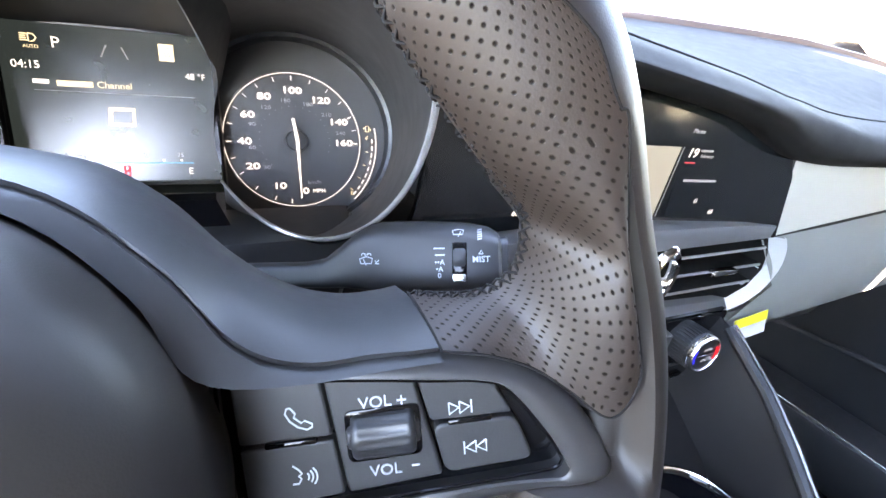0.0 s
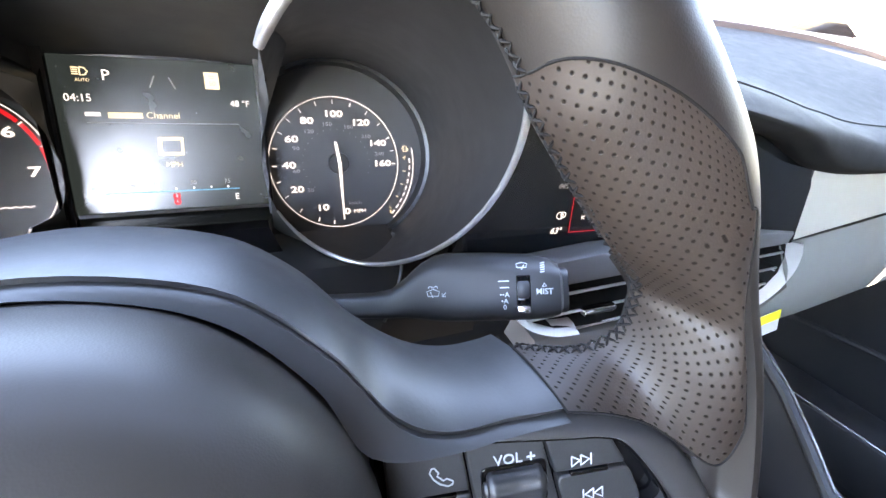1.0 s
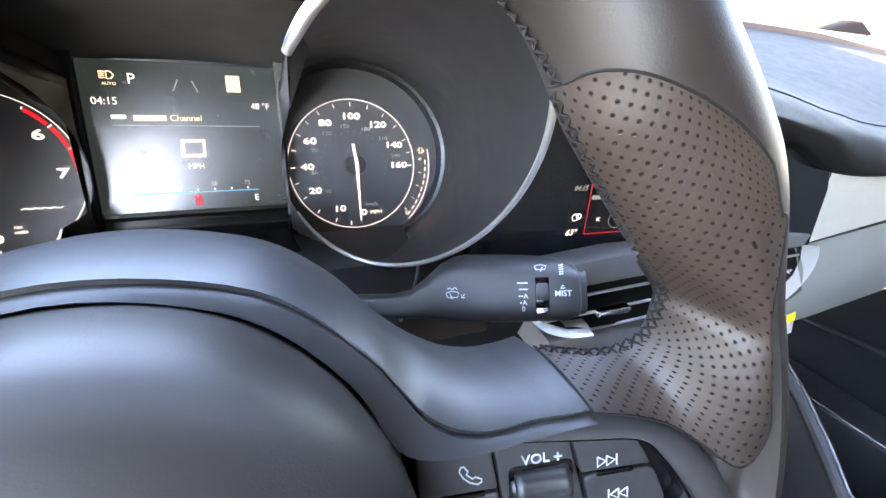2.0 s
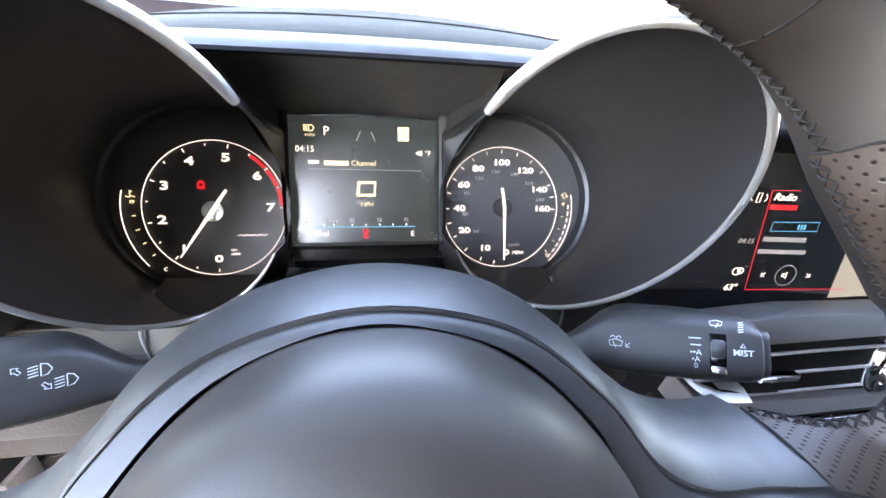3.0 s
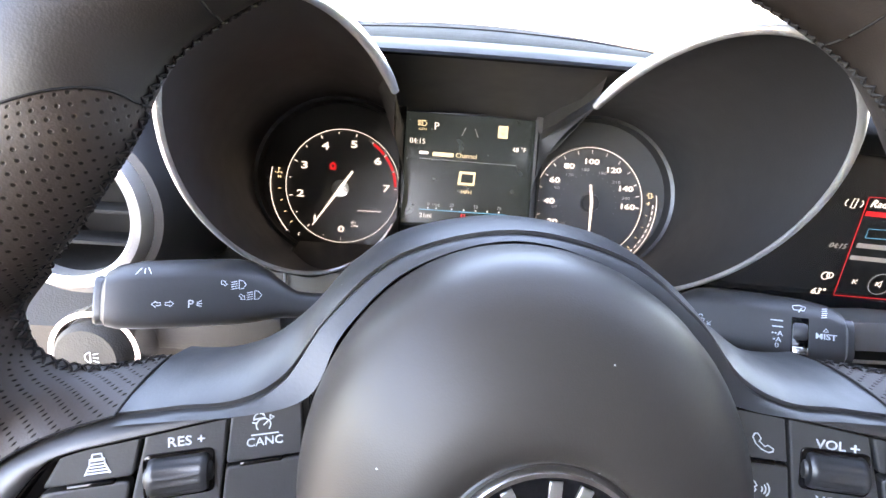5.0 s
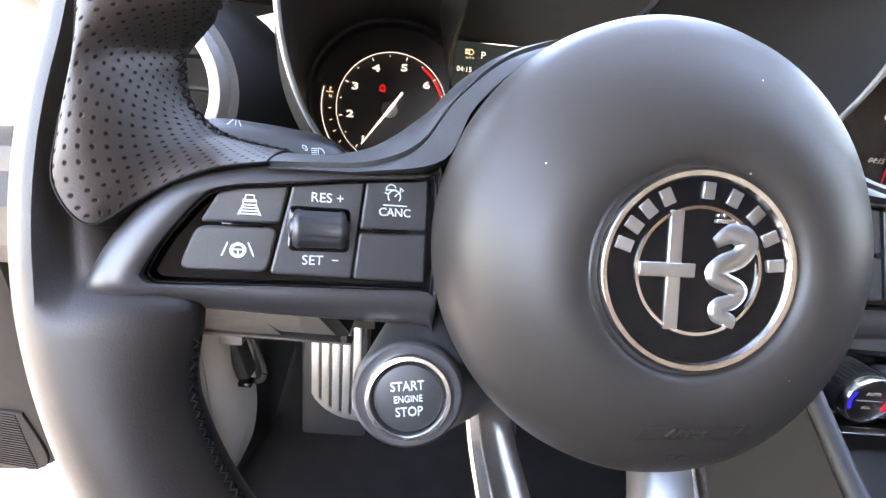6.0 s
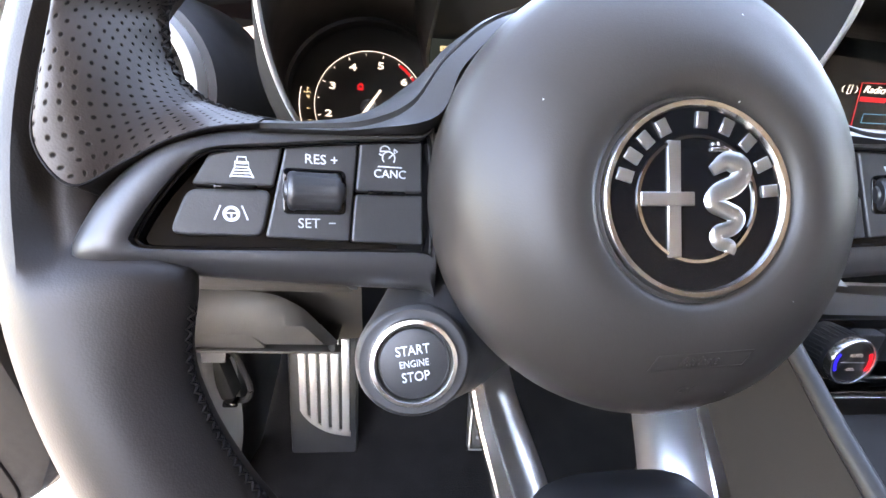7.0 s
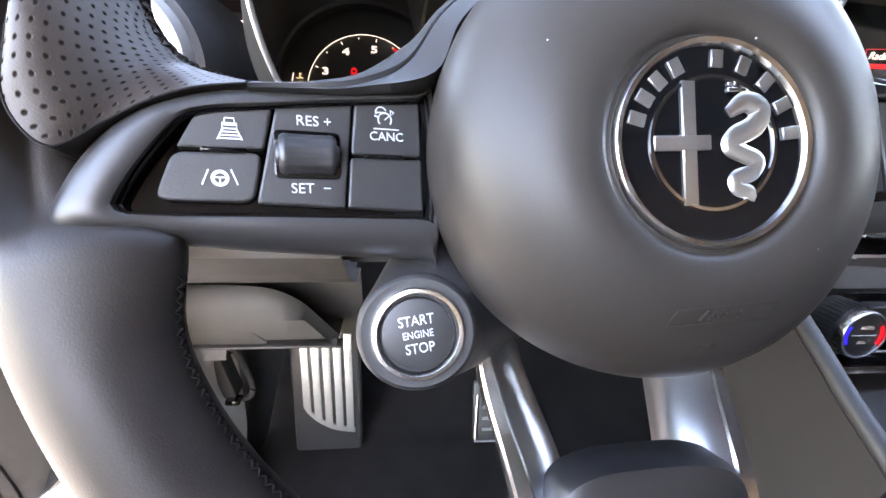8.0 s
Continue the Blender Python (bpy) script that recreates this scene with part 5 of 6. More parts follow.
strokes([[(-0.0205, -0.0193), (-0.0180, -0.0170), (-0.0180, -0.0216), (-0.0205, -0.0193)], [(-0.0210, -0.0180), (-0.0210, -0.0206)]], 0.0006, SZ, M_LIT, screen, "mute_symbol")
for cx, dr in ((-0.0349, -1), (-0.0018, 1)):
    strokes([[(cx - dr * 0.001, -0.0178), (cx + dr * 0.0008, -0.0193), (cx - dr * 0.001, -0.0208)], [(cx + dr * 0.0015, -0.0178), (cx + dr * 0.0015, -0.0208)]], 0.0006, SZ, M_LIT, screen, "skip_symbol")
words("04:15", 0.0050, -0.0559, 0.0046, SZ, M_LITGREY, screen, "screen_text", shear=0.25)
words("63\u00b0", 0.0066, -0.0567, -0.0292, SZ, M_LIT, screen, "screen_text", shear=0.25)
strokes([arc(-0.0556, -0.0171, 0.0026, 0, 360, 16), arc(-0.0528, -0.0165, 0.0020, 0, 360, 12)], 0.0006, SZ, M_LIT, screen, "seat_symbol")
strokes([[(-0.0580, 0.0310), (-0.0575, 0.0370), (-0.0550, 0.0370), (-0.0555, 0.0310), (-0.0580, 0.0310)], arc(-0.0595, 0.034, 0.0025, 120, 240, 6), arc(-0.0535, 0.034, 0.0025, -60, 60, 6)], 0.0005, SZ, M_LIT, screen, "phone_symbol")
words("Phone", 0.0046, 0.0850, 0.0341, SZ, M_LITGREY, screen, "screen_text", shear=0.25)
words("19", 0.0100, 0.0850, 0.0177, SZ, M_LIT, screen, "screen_text", shear=0.25)
words("February", 0.0036, 0.1000, 0.0158, SZ, M_LITGREY, screen, "screen_text", shear=0.25)
sbox("plain_bar", 0.0925, 0.0192, 0.1050, 0.0208, M_LITGREY)
sbox("red_bar", 0.0800, 0.0100, 0.0900, 0.0110, M_LITRED)
sbox("dark_tile", 0.0760, -0.0330, 0.1300, -0.0010, M_SCREEN, SZ - 0.0001)
sbox("plain_bar", 0.0840, -0.0045, 0.1180, -0.0025, M_LITGREY)
words("68", 0.0052, 0.1229, -0.0296, SZ, M_LIT, screen, "screen_text", shear=0.25)
strokes([[(0.1020, -0.0215), (0.1030, -0.0185), (0.1052, -0.0185), (0.1045, -0.0215), (0.1020, -0.0215)]], 0.0005, SZ, M_LIT, screen, "phone_symbol")
M_MAP = mat("map_tile", (0.62, 0.58, 0.46), 0.5, 0, 0.12, 90, glow=0.008)
mp = bmesh.new()
loft([[(0.020, -0.0360, SZ), (0.0640, -0.0330, SZ)], [(0.020, 0.0220, SZ), (0.0725, 0.0222, SZ)]], False, False, mp)
part("map_tile", mp, M_MAP, screen, "pale map picture", False)
strokes([[(0.0665, -0.033), (0.0750, 0.0222)]], 0.0005, SZ, M_LITGREY, screen, "divider")

# ---------------------------------------------------------------- prints on the stalks
def stalk_icon(e, lines, x, y, s, w=0.0004, z=0.0008):
    strokes(lines, w, z - 0.0002, M_PRINT, e, "icon", x, y, s)


stalk_icon(wiper, [[(-3, -1.8), (-3.8, 1.0), (0, 2.2), (3.8, 1.0), (3, -1.8), (-3, -1.8)], [(0, -2.8), (-1.6, 0.8)], arc(-1.6, 2.8, 1.2, 0, 180, 6), arc(1.6, 2.8, 1.2, 0, 180, 6), [(7.6, 0.2), (5.4, -2.0), (5.4, 0.0)], [(5.4, -2.0), (7.6, -2.0)]], -0.0285, -0.0002, 0.00085)
words("MIST", 0.0040, 0.0268, -0.0006, 0.0008, M_PRINT, wiper, bold=0.00005)
stalk_icon(wiper, [[(-1.2, 0), (0, 1.8), (1.2, 0), (-1.2, 0)]], 0.0268, 0.0020, 0.0009)
for txt, y in (("0", -0.0080), ("\u2022A", -0.0050), ("\u2022\u2022A", -0.0018)):
    words(txt, 0.0036, 0.0072, y, 0.0008, M_PRINT, wiper)
stalk_icon(wiper, [[(-3, 0), (2.6, 0)]], 0.0075, 0.0018, 0.0008, 0.0006)
stalk_icon(wiper, [[(-4, 0), (2.6, 0)]], 0.0075, 0.0050, 0.0008, 0.0006)
part("roller_slot", box(0.0070, 0.0180, 0.002, (0.0166, -0.0012, 0.0002), 0.0006), M_GLOSS, wiper, "black roller switch slot")
part("roller_switch", lathe([(0.0, -0.003), (0.0075, -0.003), (0.0080, -0.0022), (0.0080, 0.0022), (0.0075, 0.003), (0.0, 0.003)], 32), M_BUTTON, wiper, "ribbed black roller").data.transform(pose(0.0166, 0.0005, -0.0055, 0, 90, 0))
part("roller_lip", box(0.0062, 0.0036, 0.0016, (0.0166, -0.0092, 0.0010), 0.0004), M_CHROME, wiper, "pale roller stop")
stalk_icon(wiper, [[(-2.6, -1.0), (-3.2, 1.2), (0, 2.0), (3.2, 1.2), (2.6, -1.0), (-2.6, -1.0)], [(0, -2.2), (1.4, 0.6)]], 0.0160, 0.0124, 0.00085, z=0.0003)
for k in range(5):
    stalk_icon(wiper, [[(-1.2, 0), (1.2, 0.5)]], 0.0262, 0.0090 + 0.0011 * k, 0.0009, 0.0005, z=0.0003)

stalk_icon(turn_stalk, [[(-1.5, 2.2), (-4.2, 0), (-1.5, -2.2), (-1.5, -1.0), (1.2, -1.0), (1.2, 1.0), (-1.5, 1.0), (-1.5, 2.2)]], -0.0141, -0.0037, 0.00066)
stalk_icon(turn_stalk, [[(1.5, 2.2), (4.2, 0), (1.5, -2.2), (1.5, -1.0), (-1.2, -1.0), (-1.2, 1.0), (1.5, 1.0), (1.5, 2.2)]], -0.0106, -0.0037, 0.00066)
words("P", 0.0056, -0.0008, -0.0043, 0.0008, M_PRINT, turn_stalk)
stalk_icon(turn_stalk, [[(0, 0), (3, 0.2)], [(0, 0.8), (2.8, 2.0)], [(0, -0.8), (2.8, -1.6)]], 0.0018, -0.0042, 0.0008)
BLOCK = [(-1.5, 2.2), (-4.2, 0), (-1.5, -2.2), (-1.5, -1.0), (1.2, -1.0), (1.2, 1.0), (-1.5, 1.0), (-1.5, 2.2)]
for cx, cy, up in ((0.0190, 0.0052, 1), (0.0266, -0.0005, -1)):
    stalk_icon(turn_stalk, [[(2, 2.4), (2, -2.4), (4, -2.0), (5.4, 0), (4, 2.0), (2, 2.4)], [(1.2, 1.8), (-1.8, 1.2)], [(1.2, 0.6), (-1.8, 0.0)], [(1.2, -0.6), (-1.8, -1.2)], [(1.2, -1.8), (-1.8, -2.4)], [(-4.6 + up * 0.62 * (u * 0.707 + v * 0.707), 0.3 * up + up * 0.62 * (v * 0.707 - u * 0.707)) for u, v in BLOCK]], cx, cy, 0.00100)
stalk_icon(turn_stalk, [[(-4, -1.8), (-1.4, 1.6)], [(0, -1.4), (0.2, 1.4)], [(2.8, -1.4), (1.6, 1.8)]], -0.0200, 0.0124, 0.0009, z=0.0003)
# ---------------------------------------------------------------- left of the wheel
LV = Matrix.Translation((-0.236, 0.140, 0.866)) @ Matrix.Rotation(radians(80), 4, "X")
lvent = thing("side_air_vent", LV, "round side air vent with a satin chrome ring", "air vent")
part("vent_ring", lathe([(0.0375, -0.004), (0.0385, 0.004), (0.0415, 0.0065), (0.0450, 0.0050), (0.0475, -0.002), (0.0480, -0.01)], 72), M_EDGE, lvent, "satin chrome ring")
part("vent_housing", lathe([(0.0, -0.045), (0.034, -0.045), (0.0375, -0.004)], 48), M_HUB, lvent, "black vent bowl")
part("vent_collar", lathe([(0.0478, -0.002), (0.052, -0.004), (0.060, -0.030), (0.066, -0.080)], 48), M_DARK, lvent, "dark collar round the vent")
for k in (-1, 0, 1):
    w = math.sqrt(0.036 ** 2 - (0.019 * k) ** 2)
    part("slat", box(2 * w, 0.0022, 0.022, (0, 0.019 * k, -0.012), 0.0006), M_HUB, lvent)
part("vent_tab", box(0.012, 0.006, 0.008, (0, 0, 0.000), 0.001), M_CHROME, lvent, "small chrome tab")

# light switch knob and knee panel
lsw = thing("light_switch", Matrix.Translation((-0.232, 0.128, 0.776)) @ Matrix.Rotation(radians(75), 4, "X"), "round beige-grey rotary light switch", "switch")
part("switch_knob", lathe([(0, 0.014), (0.018, 0.013), (0.021, 0.010), (0.0225, 0.0)], 48), M_DASHLOW, lsw, "brown-grey rotary knob")
part("switch_ring", lathe([(0.0235, 0.0), (0.0245, 0.006), (0.0275, 0.006), (0.029, 0.0), (0.029, -0.01)], 48), M_CHROME, lsw, "satin ring")
strokes([arc(0, 0, 2, 90, 270, 8), [(0, 2), (0, -2)], [(1, 1.2), (3, 1.8)], [(1, 0), (3, 0)], [(1, -1.2), (3, -1.8)]], 0.0005, 0.0142, M_PRINT, lsw, "icon", 0.004, 0.002, 0.0016)
knee = bmesh.new()
XK = [-0.55, -0.42, -0.30, -0.22, -0.17, -0.135, -0.115]
loft([[(x, 0.178, 0.790) for x in XK], [(x, 0.150, 0.775) for x in XK], [(x, 0.150, 0.745) for x in XK], [(x, 0.170, 0.722) for x in XK], [(x, 0.195, 0.706) for x in XK], [(x, 0.200, 0.700) for x in XK]], False, False, knee)
part("switch_panel", knee, M_DASHLOW, dash, "brown-grey panel with the light switch")
part("panel_box", box(0.085, 0.012, 0.030, (-0.165, 0.146, 0.783), 0.003), M_DASHLOW, dash, "small brown-grey cover")
DEEP = Matrix.Translation((-0.075, -0.127, 0.873)) @ Matrix.Scale(1.35, 4) @ Matrix.Translation((0.075, 0.127, -0.873))
kp = bmesh.new()
top_l = smooth_line([(-0.55, 0.200, 0.694), (-0.30, 0.200, 0.694), (-0.20, 0.200, 0.692), (-0.165, 0.200, 0.680), (-0.145, 0.200, 0.660), (-0.130, 0.200, 0.642)], 5)
bot_l = [(p.x, 0.206, 0.640) for p in top_l]
bk_l = [(p.x, 0.40, 0.630) for p in top_l]
loft([[(p.x, 0.206, p.z + 0.002) for p in top_l], [tuple(p + Vector((0, 0, -0.003))) for p in top_l], [(p.x, 0.192, min(p.z - 0.004, 0.668)) for p in top_l], [(p.x, 0.196, 0.646) for p in top_l], bot_l, bk_l], False, False, kp)
part("knee_panel", moved(kp, DEEP), M_DASHLOW, dash, "brown-grey knee panel with a curved edge")
und = bmesh.new()
loft([[(x, 0.198, 0.702) for x in (-0.55, -0.14, -0.11)], [(x, 0.230, 0.70) for x in (-0.55, -0.14, -0.11)], [(x, 0.245, 0.62) for x in (-0.55, -0.14, -0.11)]], False, False, und)
part("recess_panel", moved(und, DEEP), M_DASHLOW, dash, "recessed brown-grey panel")
part("knee_lip", moved(box(0.30, 0.012, 0.003, (-0.275, 0.198, 0.640), 0.0012), DEEP), M_DASHLOW, dash, "lower lip of the knee panel")
part("panel_inset", moved(plate([(-0.42, 0.663), (-0.209, 0.663), (-0.190, 0.645), (-0.190, 0.643), (-0.42, 0.643)][::-1], 0.0, 0.003, 0.001), DEEP @ pose(0, 0.197, 0, 90, 0, 0)), M_DASHLOW, dash, "raised inset with a slanted corner")
# bonnet release and kick panel
rel = thing("release_lever", pose(-0.305, 0.36, 0.462), "black plastic bonnet release lever under the dashboard", "lever")
part("lever_body", moved(box(0.020, 0.03, 0.080, (0, 0, 0.022), 0.006), pose(0, 0, 0, -4, -14, 0)), M_HUB, rel, "black lever")
part("lever_frame", tube(smooth_line([(-0.004, -0.008, 0.070), (0.016, -0.008, 0.060), (0.026, -0.008, 0.030), (0.032, -0.008, 0.000), (0.026, -0.008, -0.018), (0.012, -0.008, -0.020)], 5), 0.0042, 8), M_HUB, rel, "black loop beside the lever")
part("lever_tip", box(0.020, 0.016, 0.008, (0.008, -0.016, -0.016), 0.003), M_GLOSS, rel, "shiny lever tip")
kick = bmesh.new()
loft([[(-0.34, 0.20, 0.66), (-0.30, 0.45, 0.66), (-0.26, 0.75, 0.66)], [(-0.345, 0.20, 0.45), (-0.305, 0.45, 0.45), (-0.27, 0.75, 0.5)], [(-0.35, 0.20, 0.24), (-0.31, 0.45, 0.24), (-0.28, 0.75, 0.5)]], False, False, kick)
tagged(part("wall_left", kick, M_DARK, None), "dark plastic kick panel of the footwell", "kick panel", kind="structure")
SILL = Matrix(((0.158, 0.0, 0.987, -0.345), (0.987, 0.0, -0.158, 0.20), (0.0, 1.0, 0.0, 0.0), (0, 0, 0, 1)))
low = [(p.x, p.y) for p in smooth_line([(0.198, 0.56, 0), (0.203, 0.47, 0), (0.202, 0.40, 0), (0.196, 0.34, 0), (0.170, 0.30, 0), (0.100, 0.28, 0)], 5)]
part("kick_plate", moved(plate(low + [(0.098, 0.28), (0.098, 0.56)], 0.0, 0.006, 0.002), SILL), M_KICK, shell, "grey plastic kick plate")
part("sill_trim", moved(plate([(0.095, 0.58), (0.095, 0.28), (0.060, 0.28), (0.056, 0.40), (0.060, 0.58)], 0.0, 0.009, 0.004), SILL), M_KICK, shell, "grey plastic sill trim")
part("jamb_face", moved(plate([(0.052, 0.58), (0.048, 0.40), (0.052, 0.28), (0.0, 0.28), (0.0, 0.58)], 0.0, 0.004, 0.0015), SILL), M_WHITE, shell, "white painted door opening")
und2 = bmesh.new()
loft([[(-0.42, 0.37, 0.560), (-0.285, 0.37, 0.560)], [(-0.42, 0.332, 0.556), (-0.285, 0.332, 0.556)], [(-0.42, 0.328, 0.524), (-0.290, 0.328, 0.524)], [(-0.42, 0.36, 0.518), (-0.290, 0.36, 0.518)]], False, False, und2)
part("under_bracket", und2, M_CHEEK, dash, "grey bracket under the dashboard")

# footrest
rest = thing("footrest", pose(-0.195, 0.435, 0.25, -6, 0, 0), "dark footrest with a ribbed aluminium face", "footrest")
part("rest_body", moved(box(0.112, 0.03, 0.24, (0, 0.012, 0.115), 0.006), pose(0, 0, 0)), M_DARK, rest, "dark plastic body")
curve_ = [(p.x, p.y) for p in smooth_line([(-0.038, 0.090, 0), (-0.030, 0.075, 0), (-0.010, 0.055, 0), (0.015, 0.042, 0), (0.046, 0.036, 0)], 5)]
face = bmesh.new()
def curve_y(x):
    for (x1, y1), (x2, y2) in zip(curve_, curve_[1:]):
        if x1 <= x <= x2:
            return y1 + (y2 - y1) * (x - x1) / (x2 - x1)
    return curve_[0][1] if x < curve_[0][0] else curve_[-1][1]
UP = pose(0, -0.0035, 0, 90, 0, 0)
edge_low = [(x, curve_y(x)) for x in [-0.038 + 0.084 * k / 14 for k in range(15)]]
part("metal_border", moved(plate(edge_low + [(x, y + 0.010) for x, y in edge_low[::-1]], 0.0, 0.003, 0.0006), UP), M_SILVER, rest, "curved aluminium border")
for k in range(5):
    x0 = -0.038 + 0.0175 * k
    part("metal_strip", moved(plate([(x0, curve_y(x0) + 0.004), (x0 + 0.0122, curve_y(x0 + 0.0122) + 0.004), (x0 + 0.0122, 0.225), (x0, 0.225)], 0.0, 0.003, 0.0006), UP), M_SILVER, rest, "bright aluminium strip")
# brake pedal
brk = thing("brake_pedal", pose(0.083, 0.400, 0.357, -20, 0, 0), "dark rubber brake pedal with thin grey strips", "pedal")
part("pedal_plate", box(0.075, 0.012, 0.10, (0, 0, 0), 0.006), M_DARK, brk, "dark pedal plate")
part("pedal_face", box(0.058, 0.004, 0.082, (0, -0.007, 0), 0.002), M_RUBBER, brk, "black rubber pedal face")
for k in range(4):
    part("pedal_strip", box(0.046, 0.003, 0.005, (0, -0.0095, -0.027 + 0.018 * k), 0.001), M_BROW, brk, "thin grey strip")
part("pedal_border", tube(smooth_line([(-0.031, -0.0095, 0.030), (-0.034, -0.0095, -0.030), (-0.034, -0.0095, -0.044), (-0.028, -0.0095, -0.047), (0.036, -0.0095, -0.047)], 4), 0.0013, 6), M_SILVER, brk, "thin bright pedal border")
part("pedal_arm", box(0.016, 0.012, 0.34, (0, 0.012, 0.20), 0.003), M_DARK, brk, "dark pedal arm")

# ---------------------------------------------------------------- body shell
M_RED = mat("red_paint", (0.09, 0.003, 0.004), 0.25, 0, 0.05, 5, coat=0.6)
M_SCUTTLE = mat("dark_red_strip", (0.0065, 0.0022, 0.0022), 0.5, 0, 0.1, 20, spec=0.2)
PILLAR = mat("pillar_trim", (0.10, 0.098, 0.095), 0.7, 0, 0.05, 40, 0.1, 900)
# roof out of view: blocks the sun, left edge drawn in for the display glare
roof = bmesh.new()
loft([[(x, y, 1.300 + 0.025 * math.sin(math.pi * (x + 0.30) / 1.40) + 0.115 * math.sin(math.pi * min(1.0, (0.02 - y) / 1.3) / 2)) for x in (-0.30, -0.2, 0.1, 0.37, 0.65, 0.9, 1.10)] for y in (-0.02, -0.2, -0.4, -0.6, -0.74)], False, False, roof)
tagged(part("ceiling", roof, M_LINER, None), "black cloth headliner", "headliner", kind="structure")
part("windscreen_header", box(1.36, 0.06, 0.03, (0.40, -0.01, 1.305), 0.01), M_LINER, shell, "black header over the windscreen")
for x0, x1 in ((-0.62, -0.30), (1.36, 1.10)):
    part("pillar", tube([(x0, 0.30, 0.93), (x0 * 0.55 + x1 * 0.45, 0.14, 1.12), (x1, -0.02, 1.30)], [0.05, 0.045, 0.04], 12), PILLAR, shell, "dark grey windscreen pillar")
    part("roof_rail", tube(smooth_line([(x1, -0.02, 1.30), (x1, -0.35, 1.365), (x1, -0.70, 1.405)], 4), 0.025, 10), PILLAR, shell, "dark grey roof rail")
# added out-of-view walls: they block rear light, the left gap feeds the display glare
M_BLOCKER = leather_grain("brown_blocker", (0.075, 0.050, 0.036), 0.6, 500, 0.2)
tagged(part("blocker_rear", box(0.145, 0.05, 0.75, (-0.2625, -0.72, 0.625), 0.01), M_BLOCKER, None), "unseen low brown wall added below a gap that lets glare in", "wall", kind="structure")
tagged(part("blocker_rear", box(1.275, 0.05, 1.16, (0.4475, -0.72, 0.83), 0.01), M_BLOCKER, None), "unseen plain brown wall added to block light from behind", "wall", kind="structure")
fd = part("far_door", box(0.06, 1.4, 0.70, (1.02, -0.10, 0.60), 0.02), M_DARK, shell, "dark passenger door lining")
part("door_pocket", tube(smooth_line([(0.985, 0.36, 0.490), (0.985, 0.274, 0.503), (0.985, 0.185, 0.519), (0.985, 0.124, 0.530), (0.985, 0.085, 0.533), (0.985, 0.0, 0.54), (0.985, -0.2, 0.56)], 6), 0.006, 8), M_SATIN, fd, "raised edge of the door pocket")
rail = part("door_rail", moved(box(0.10, 0.75, 0.10, (0.0, 0.0, 0.0), 0.012), pose(0.935, 0.0, 0.395, -5, 0, 0)), M_SATIN, fd, "dark lower rail")
part("rail_line", tube([(0.884, 0.19, 0.434), (0.884, 0.05, 0.4460), (0.884, -0.2, 0.468)], 0.0016, 6), M_CHROME, rail, "thin bright edge line")
part("far_lower_panel", box(0.50, 0.05, 0.16, (0.78, 0.26, 0.62), 0.02), M_DARK, shell, "dark panel under the passenger dashboard")
part("sill", box(0.12, 1.6, 0.10, (-0.46, -0.45, 0.27), 0.02), M_WHITE, shell, "white painted door sill")
sc_ = bmesh.new()
SX = [-0.60 + 0.10 * k for k in range(20)]
loft([[(x, 0.70 - 0.40 * ((x - 0.37) / 0.95) ** 2 + dy, back_z(x) + dz) for x in SX] for dy, dz in ((-0.05, -0.005), (-0.045, 0.0085), (-0.035, 0.0105), (0.0, 0.002), (0.05, -0.04))], False, False, sc_)
part("scuttle", sc_, M_SCUTTLE, shell, "dark red-brown strip under the windscreen")
fw = bmesh.new()
loft([[(x, 0.76, z) for x in (-0.6, 1.3)] for z in (0.2, 0.95)], False, False, fw)
part("bulkhead", fw, M_DARK, shell, "dark front bulkhead")
ws = bmesh.new()
loft([[(x, 0.70 - 0.40 * ((x - 0.37) / 0.95) ** 2 * (1 - f) - 0.70 * f, 0.955 + 0.345 * f) for x in [-0.58 + 0.19 * k for k in range(11)]] for f in (0, 0.25, 0.5, 0.75, 1)], False, False, ws)
pane = part("windscreen", ws, M_GLASS, shell, "clear windscreen glass")
pane.data.flip_normals()
pane.visible_shadow = False
# added side walls, out of view, sized to limit light from either side
tagged(part("blocker_side", box(0.04, 0.69, 1.10, (1.12, -0.365, 0.81), 0.01), M_BLOCKER, None), "unseen plain brown wall added to block light from the side", "wall", kind="structure")
tagged(part("blocker_side", box(0.04, 0.48, 0.68, (-0.345, -0.47, 0.60), 0.01), M_BLOCKER, None), "unseen plain brown wall added to block light from the side", "wall", kind="structure")

# open driver's door, its inner face turned to the driver
door = thing("driver_door", pose(-0.415, 0.245, 0.36, 0, 0, -6), "open driver's door with grey lining, speaker grille and white painted edge", "car door")
FACE = pose(0, 0, 0, 90, 0, 0)
rim_ = [(p.x, p.y) for p in smooth_line([(0.000, 0.330, 0), (0.001, 0.260, 0), (0.006, 0.200, 0), (0.011, 0.150, 0), (0.014, 0.110, 0), (0.006, 0.080, 0), (-0.014, 0.056, 0), (-0.052, 0.026, 0), (-0.120, 0.005, 0), (-0.30, -0.01, 0)], 5)]
part("door_shell", moved(plate(rim_ + [(-0.95, -0.01), (-0.95, 0.62), (-0.01, 0.62)], -0.10, 0.0, 0.008), FACE), M_WHITE, door, "white painted door shell")
lin = [(p.x, p.y) for p in smooth_line([(-0.022, 0.290, 0), (-0.016, 0.255, 0), (-0.006, 0.200, 0), (0.000, 0.154, 0), (-0.002, 0.128, 0), (-0.018, 0.094, 0), (-0.032, 0.071, 0), (-0.075, 0.040, 0), (-0.15, 0.022, 0), (-0.30, 0.012, 0)], 5)]
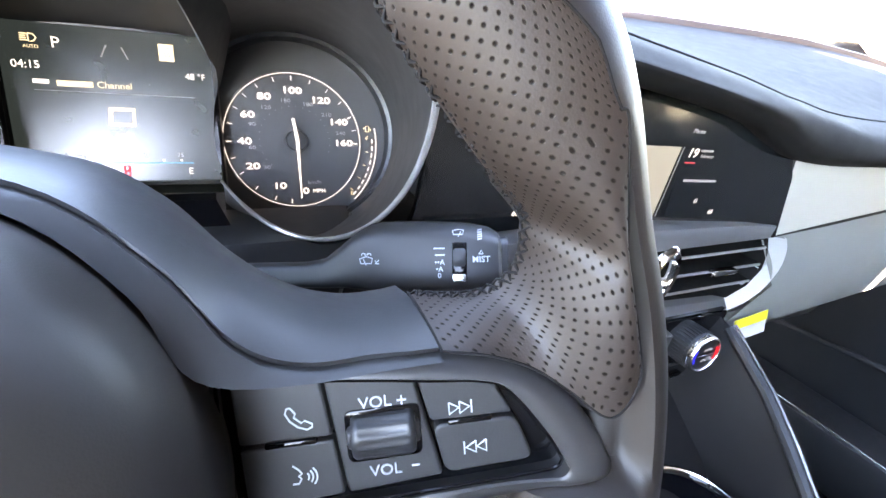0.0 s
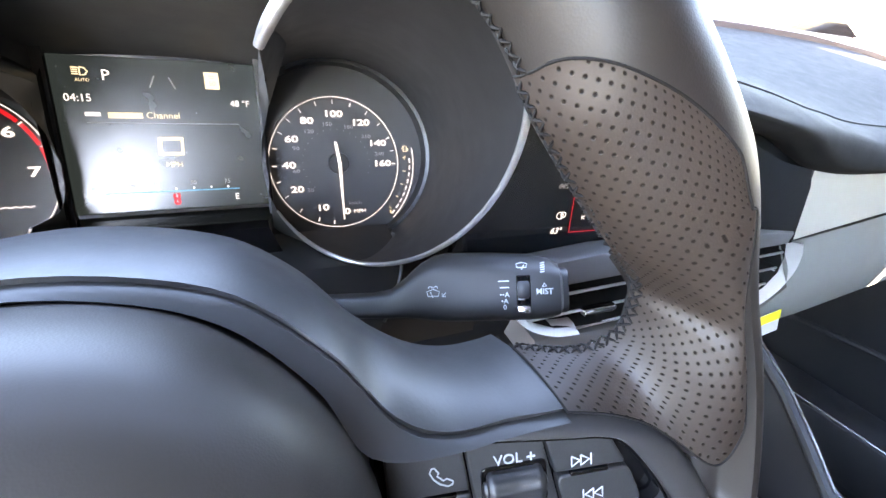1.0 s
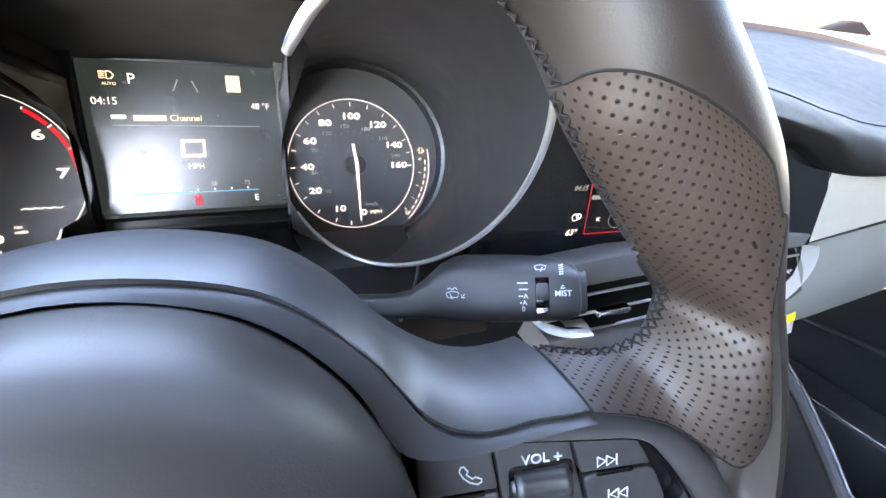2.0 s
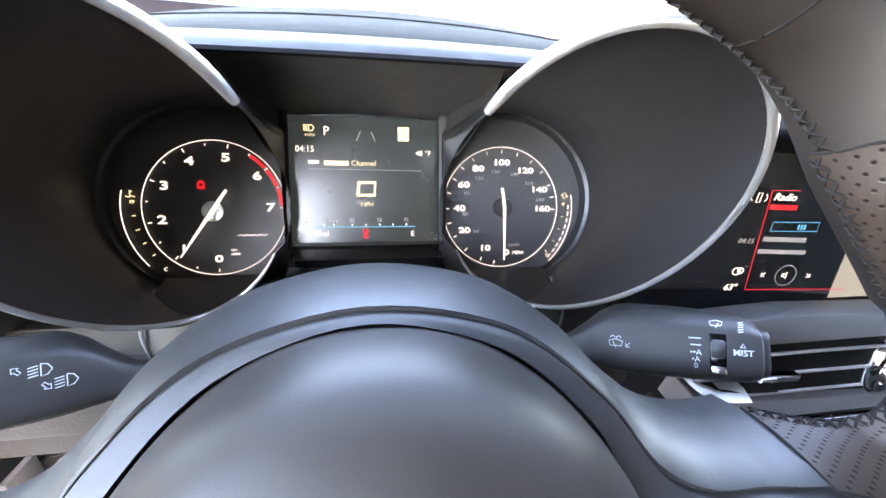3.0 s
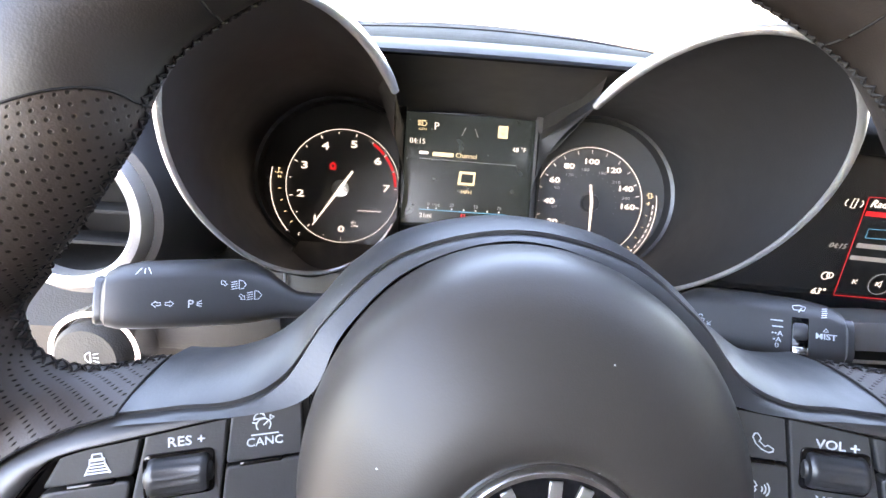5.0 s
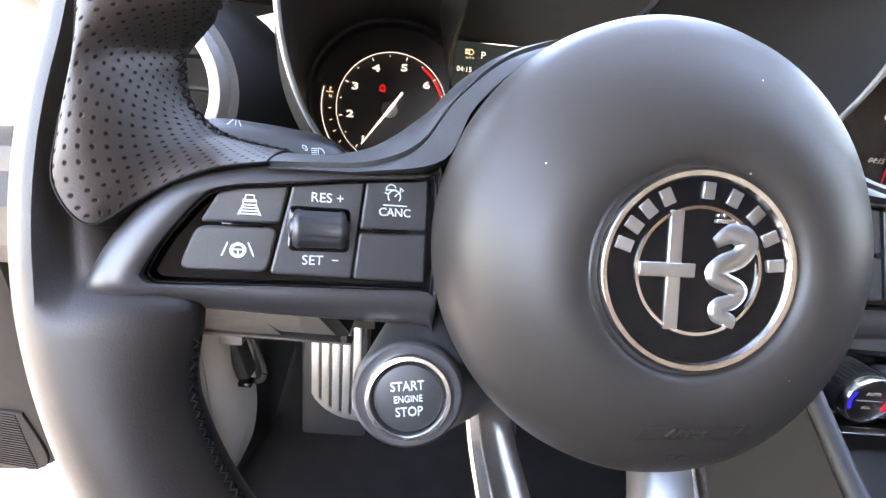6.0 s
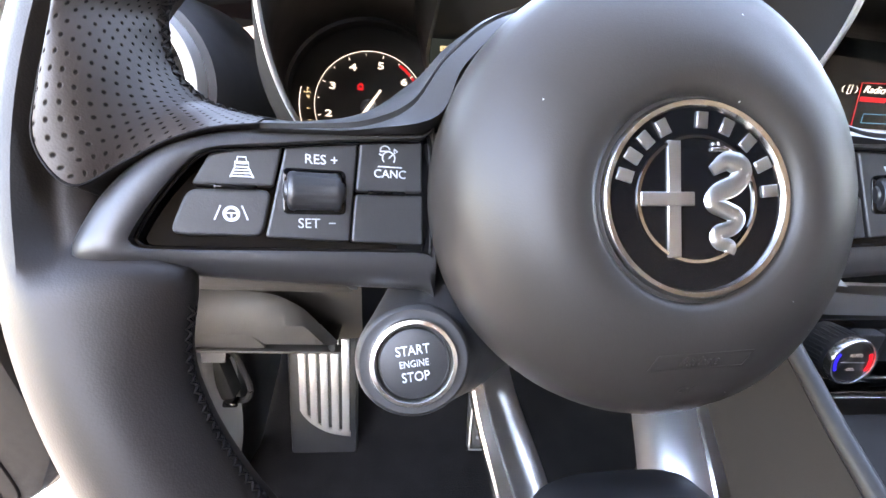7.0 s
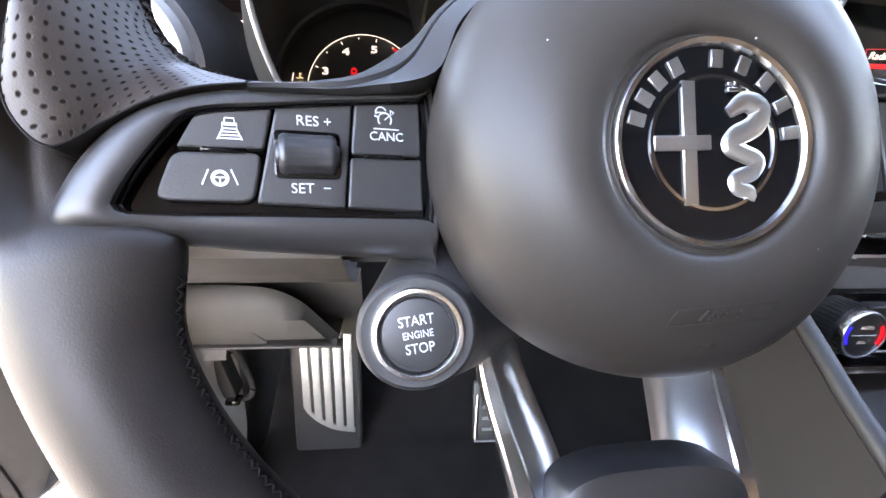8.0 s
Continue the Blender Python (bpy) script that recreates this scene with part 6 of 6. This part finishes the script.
part("door_seal", moved(plate([(x + 0.003, z) for x, z in lin] + [(-0.93, 0.012), (-0.93, 0.60), (-0.024, 0.60)], 0.0, 0.006, 0.002), FACE), M_GLOSS, door, "dark rubber seal")
part("door_lining", moved(plate([(x - 0.002, z + 0.002) for x, z in lin] + [(-0.92, 0.02), (-0.92, 0.59), (-0.03, 0.59)], 0.004, 0.030, 0.010), FACE), M_DOOR, door, "dark grained door lining")
gr = [(p.x, p.y) for p in smooth_line([(-0.062, 0.140, 0), (-0.054, 0.100, 0), (-0.052, 0.075, 0), (-0.060, 0.056, 0), (-0.080, 0.046, 0)], 5)]
grille = part("speaker_grille", moved(plate(gr + [(-0.19, 0.046), (-0.19, 0.140)], 0.026, 0.033, 0.002), FACE), M_DOOR, door, "fine ribbed speaker grille")
for k in range(22):
    z = 0.052 + 0.004 * k
    part("grille_rib", box(0.118, 0.0016, 0.0016, (-0.128, -0.0335, z)), M_DOOR, grille, smooth=False)
hinge = part("hinge", box(0.06, 0.05, 0.016, (-0.012, 0.03, 0.292), 0.004), M_DARK, door, "dark metal door hinge")
part("hinge_pin", moved(lathe([(0.0, 0.012), (0.007, 0.012), (0.008, 0.010), (0.008, -0.012), (0.0, -0.012)], 20), pose(0.004, 0.03, 0.292)), M_SILVER, hinge, "bright hinge pin")
part("hinge_block", box(0.045, 0.06, 0.07, (-0.424, 0.315, 0.70), 0.012), M_PALE, shell, "pale hinge block on the body")
part("jamb", box(0.05, 0.30, 0.50, (-0.395, 0.42, 0.56), 0.02), M_WHITE, shell, "white painted door jamb")

# pull of the passenger door and yellow tag under the panel
tag = thing("yellow_tag", pose(0.540, 0.126, 0.699, 75, -7, 0), "yellow and white paper tag hanging under the dashboard", "tag")
part("tag_paper", box(0.050, 0.026, 0.0006, (0, 0, 0)), M_WHITE, tag, "white paper", False)
M_YELLOW = mat("yellow_paper", (0.85, 0.75, 0.03), 0.7, 0, 0.05, 60)
part("tag_band", box(0.050, 0.011, 0.0006, (0, 0.0078, 0.0008)), M_YELLOW, tag, "yellow band", False)

# ---------------------------------------------------------------- outside
def parked_car(x, y, z, turn, paint, label):
    e = thing("parked_car", pose(x, y, z, 0, 0, turn), label, "car", "cars parked outside")
    prof = [(-2.2, 0.35), (-2.2, 0.75), (-1.9, 0.88), (-1.2, 0.95), (1.0, 0.95), (2.0, 0.80), (2.25, 0.60), (2.25, 0.30)]
    bm = plate(prof, -0.85, 0.85, 0.06)
    moved(bm, pose(0, 0, 0, 90, 0, 0))
    part("body", bm, paint, e, "glossy painted body")
    cab = moved(plate([(-1.7, 0.90), (-1.0, 1.40), (0.2, 1.42), (1.1, 0.93)], -0.70, 0.70, 0.08), pose(0, 0, 0, 90, 0, 0))
    part("cabin", cab, M_GLOSS, e, "dark glazed cabin")
    part("roof", box(1.25, 1.28, 0.04, (-0.40, 0, 1.42), 0.015), paint, e, "painted roof")
    for wx in (-1.35, 1.4):
        for wy in (-0.80, 0.80):
            w = part("wheel", moved(lathe([(0.0, 0.10), (0.22, 0.10), (0.24, 0.11), (0.33, 0.10), (0.33, -0.10), (0.0, -0.10)], 28), pose(wx, wy, 0.33, 90 if wy < 0 else -90)), M_RUBBER, e, "black tyre")
            part("rim", moved(lathe([(0.0, 0.115), (0.20, 0.108), (0.22, 0.10)], 20), pose(wx, wy, 0.33, 90 if wy < 0 else -90)), M_SILVER, w, "silver wheel rim")
    for wy in (-0.6, 0.6):
        part("headlight", box(0.10, 0.35, 0.12, (2.18, wy, 0.66), 0.03), M_BRIGHT, e, "clear headlight")
    return e


M_SILVERPAINT = mat("silver_paint", (0.05, 0.055, 0.065), 0.3, 0.4, 0.04, 5, coat=0.5)
parked_car(20.6, 8.1, 0.40, 140, M_RED, "red saloon parked in the bright lot")
parked_car(21.4, 11.9, 0.40, 140, M_SILVERPAINT, "silver saloon parked behind the red car")
parked_car(-4.5, 16.0, 0.0, 170, M_WHITE, "white car parked far across the lot")
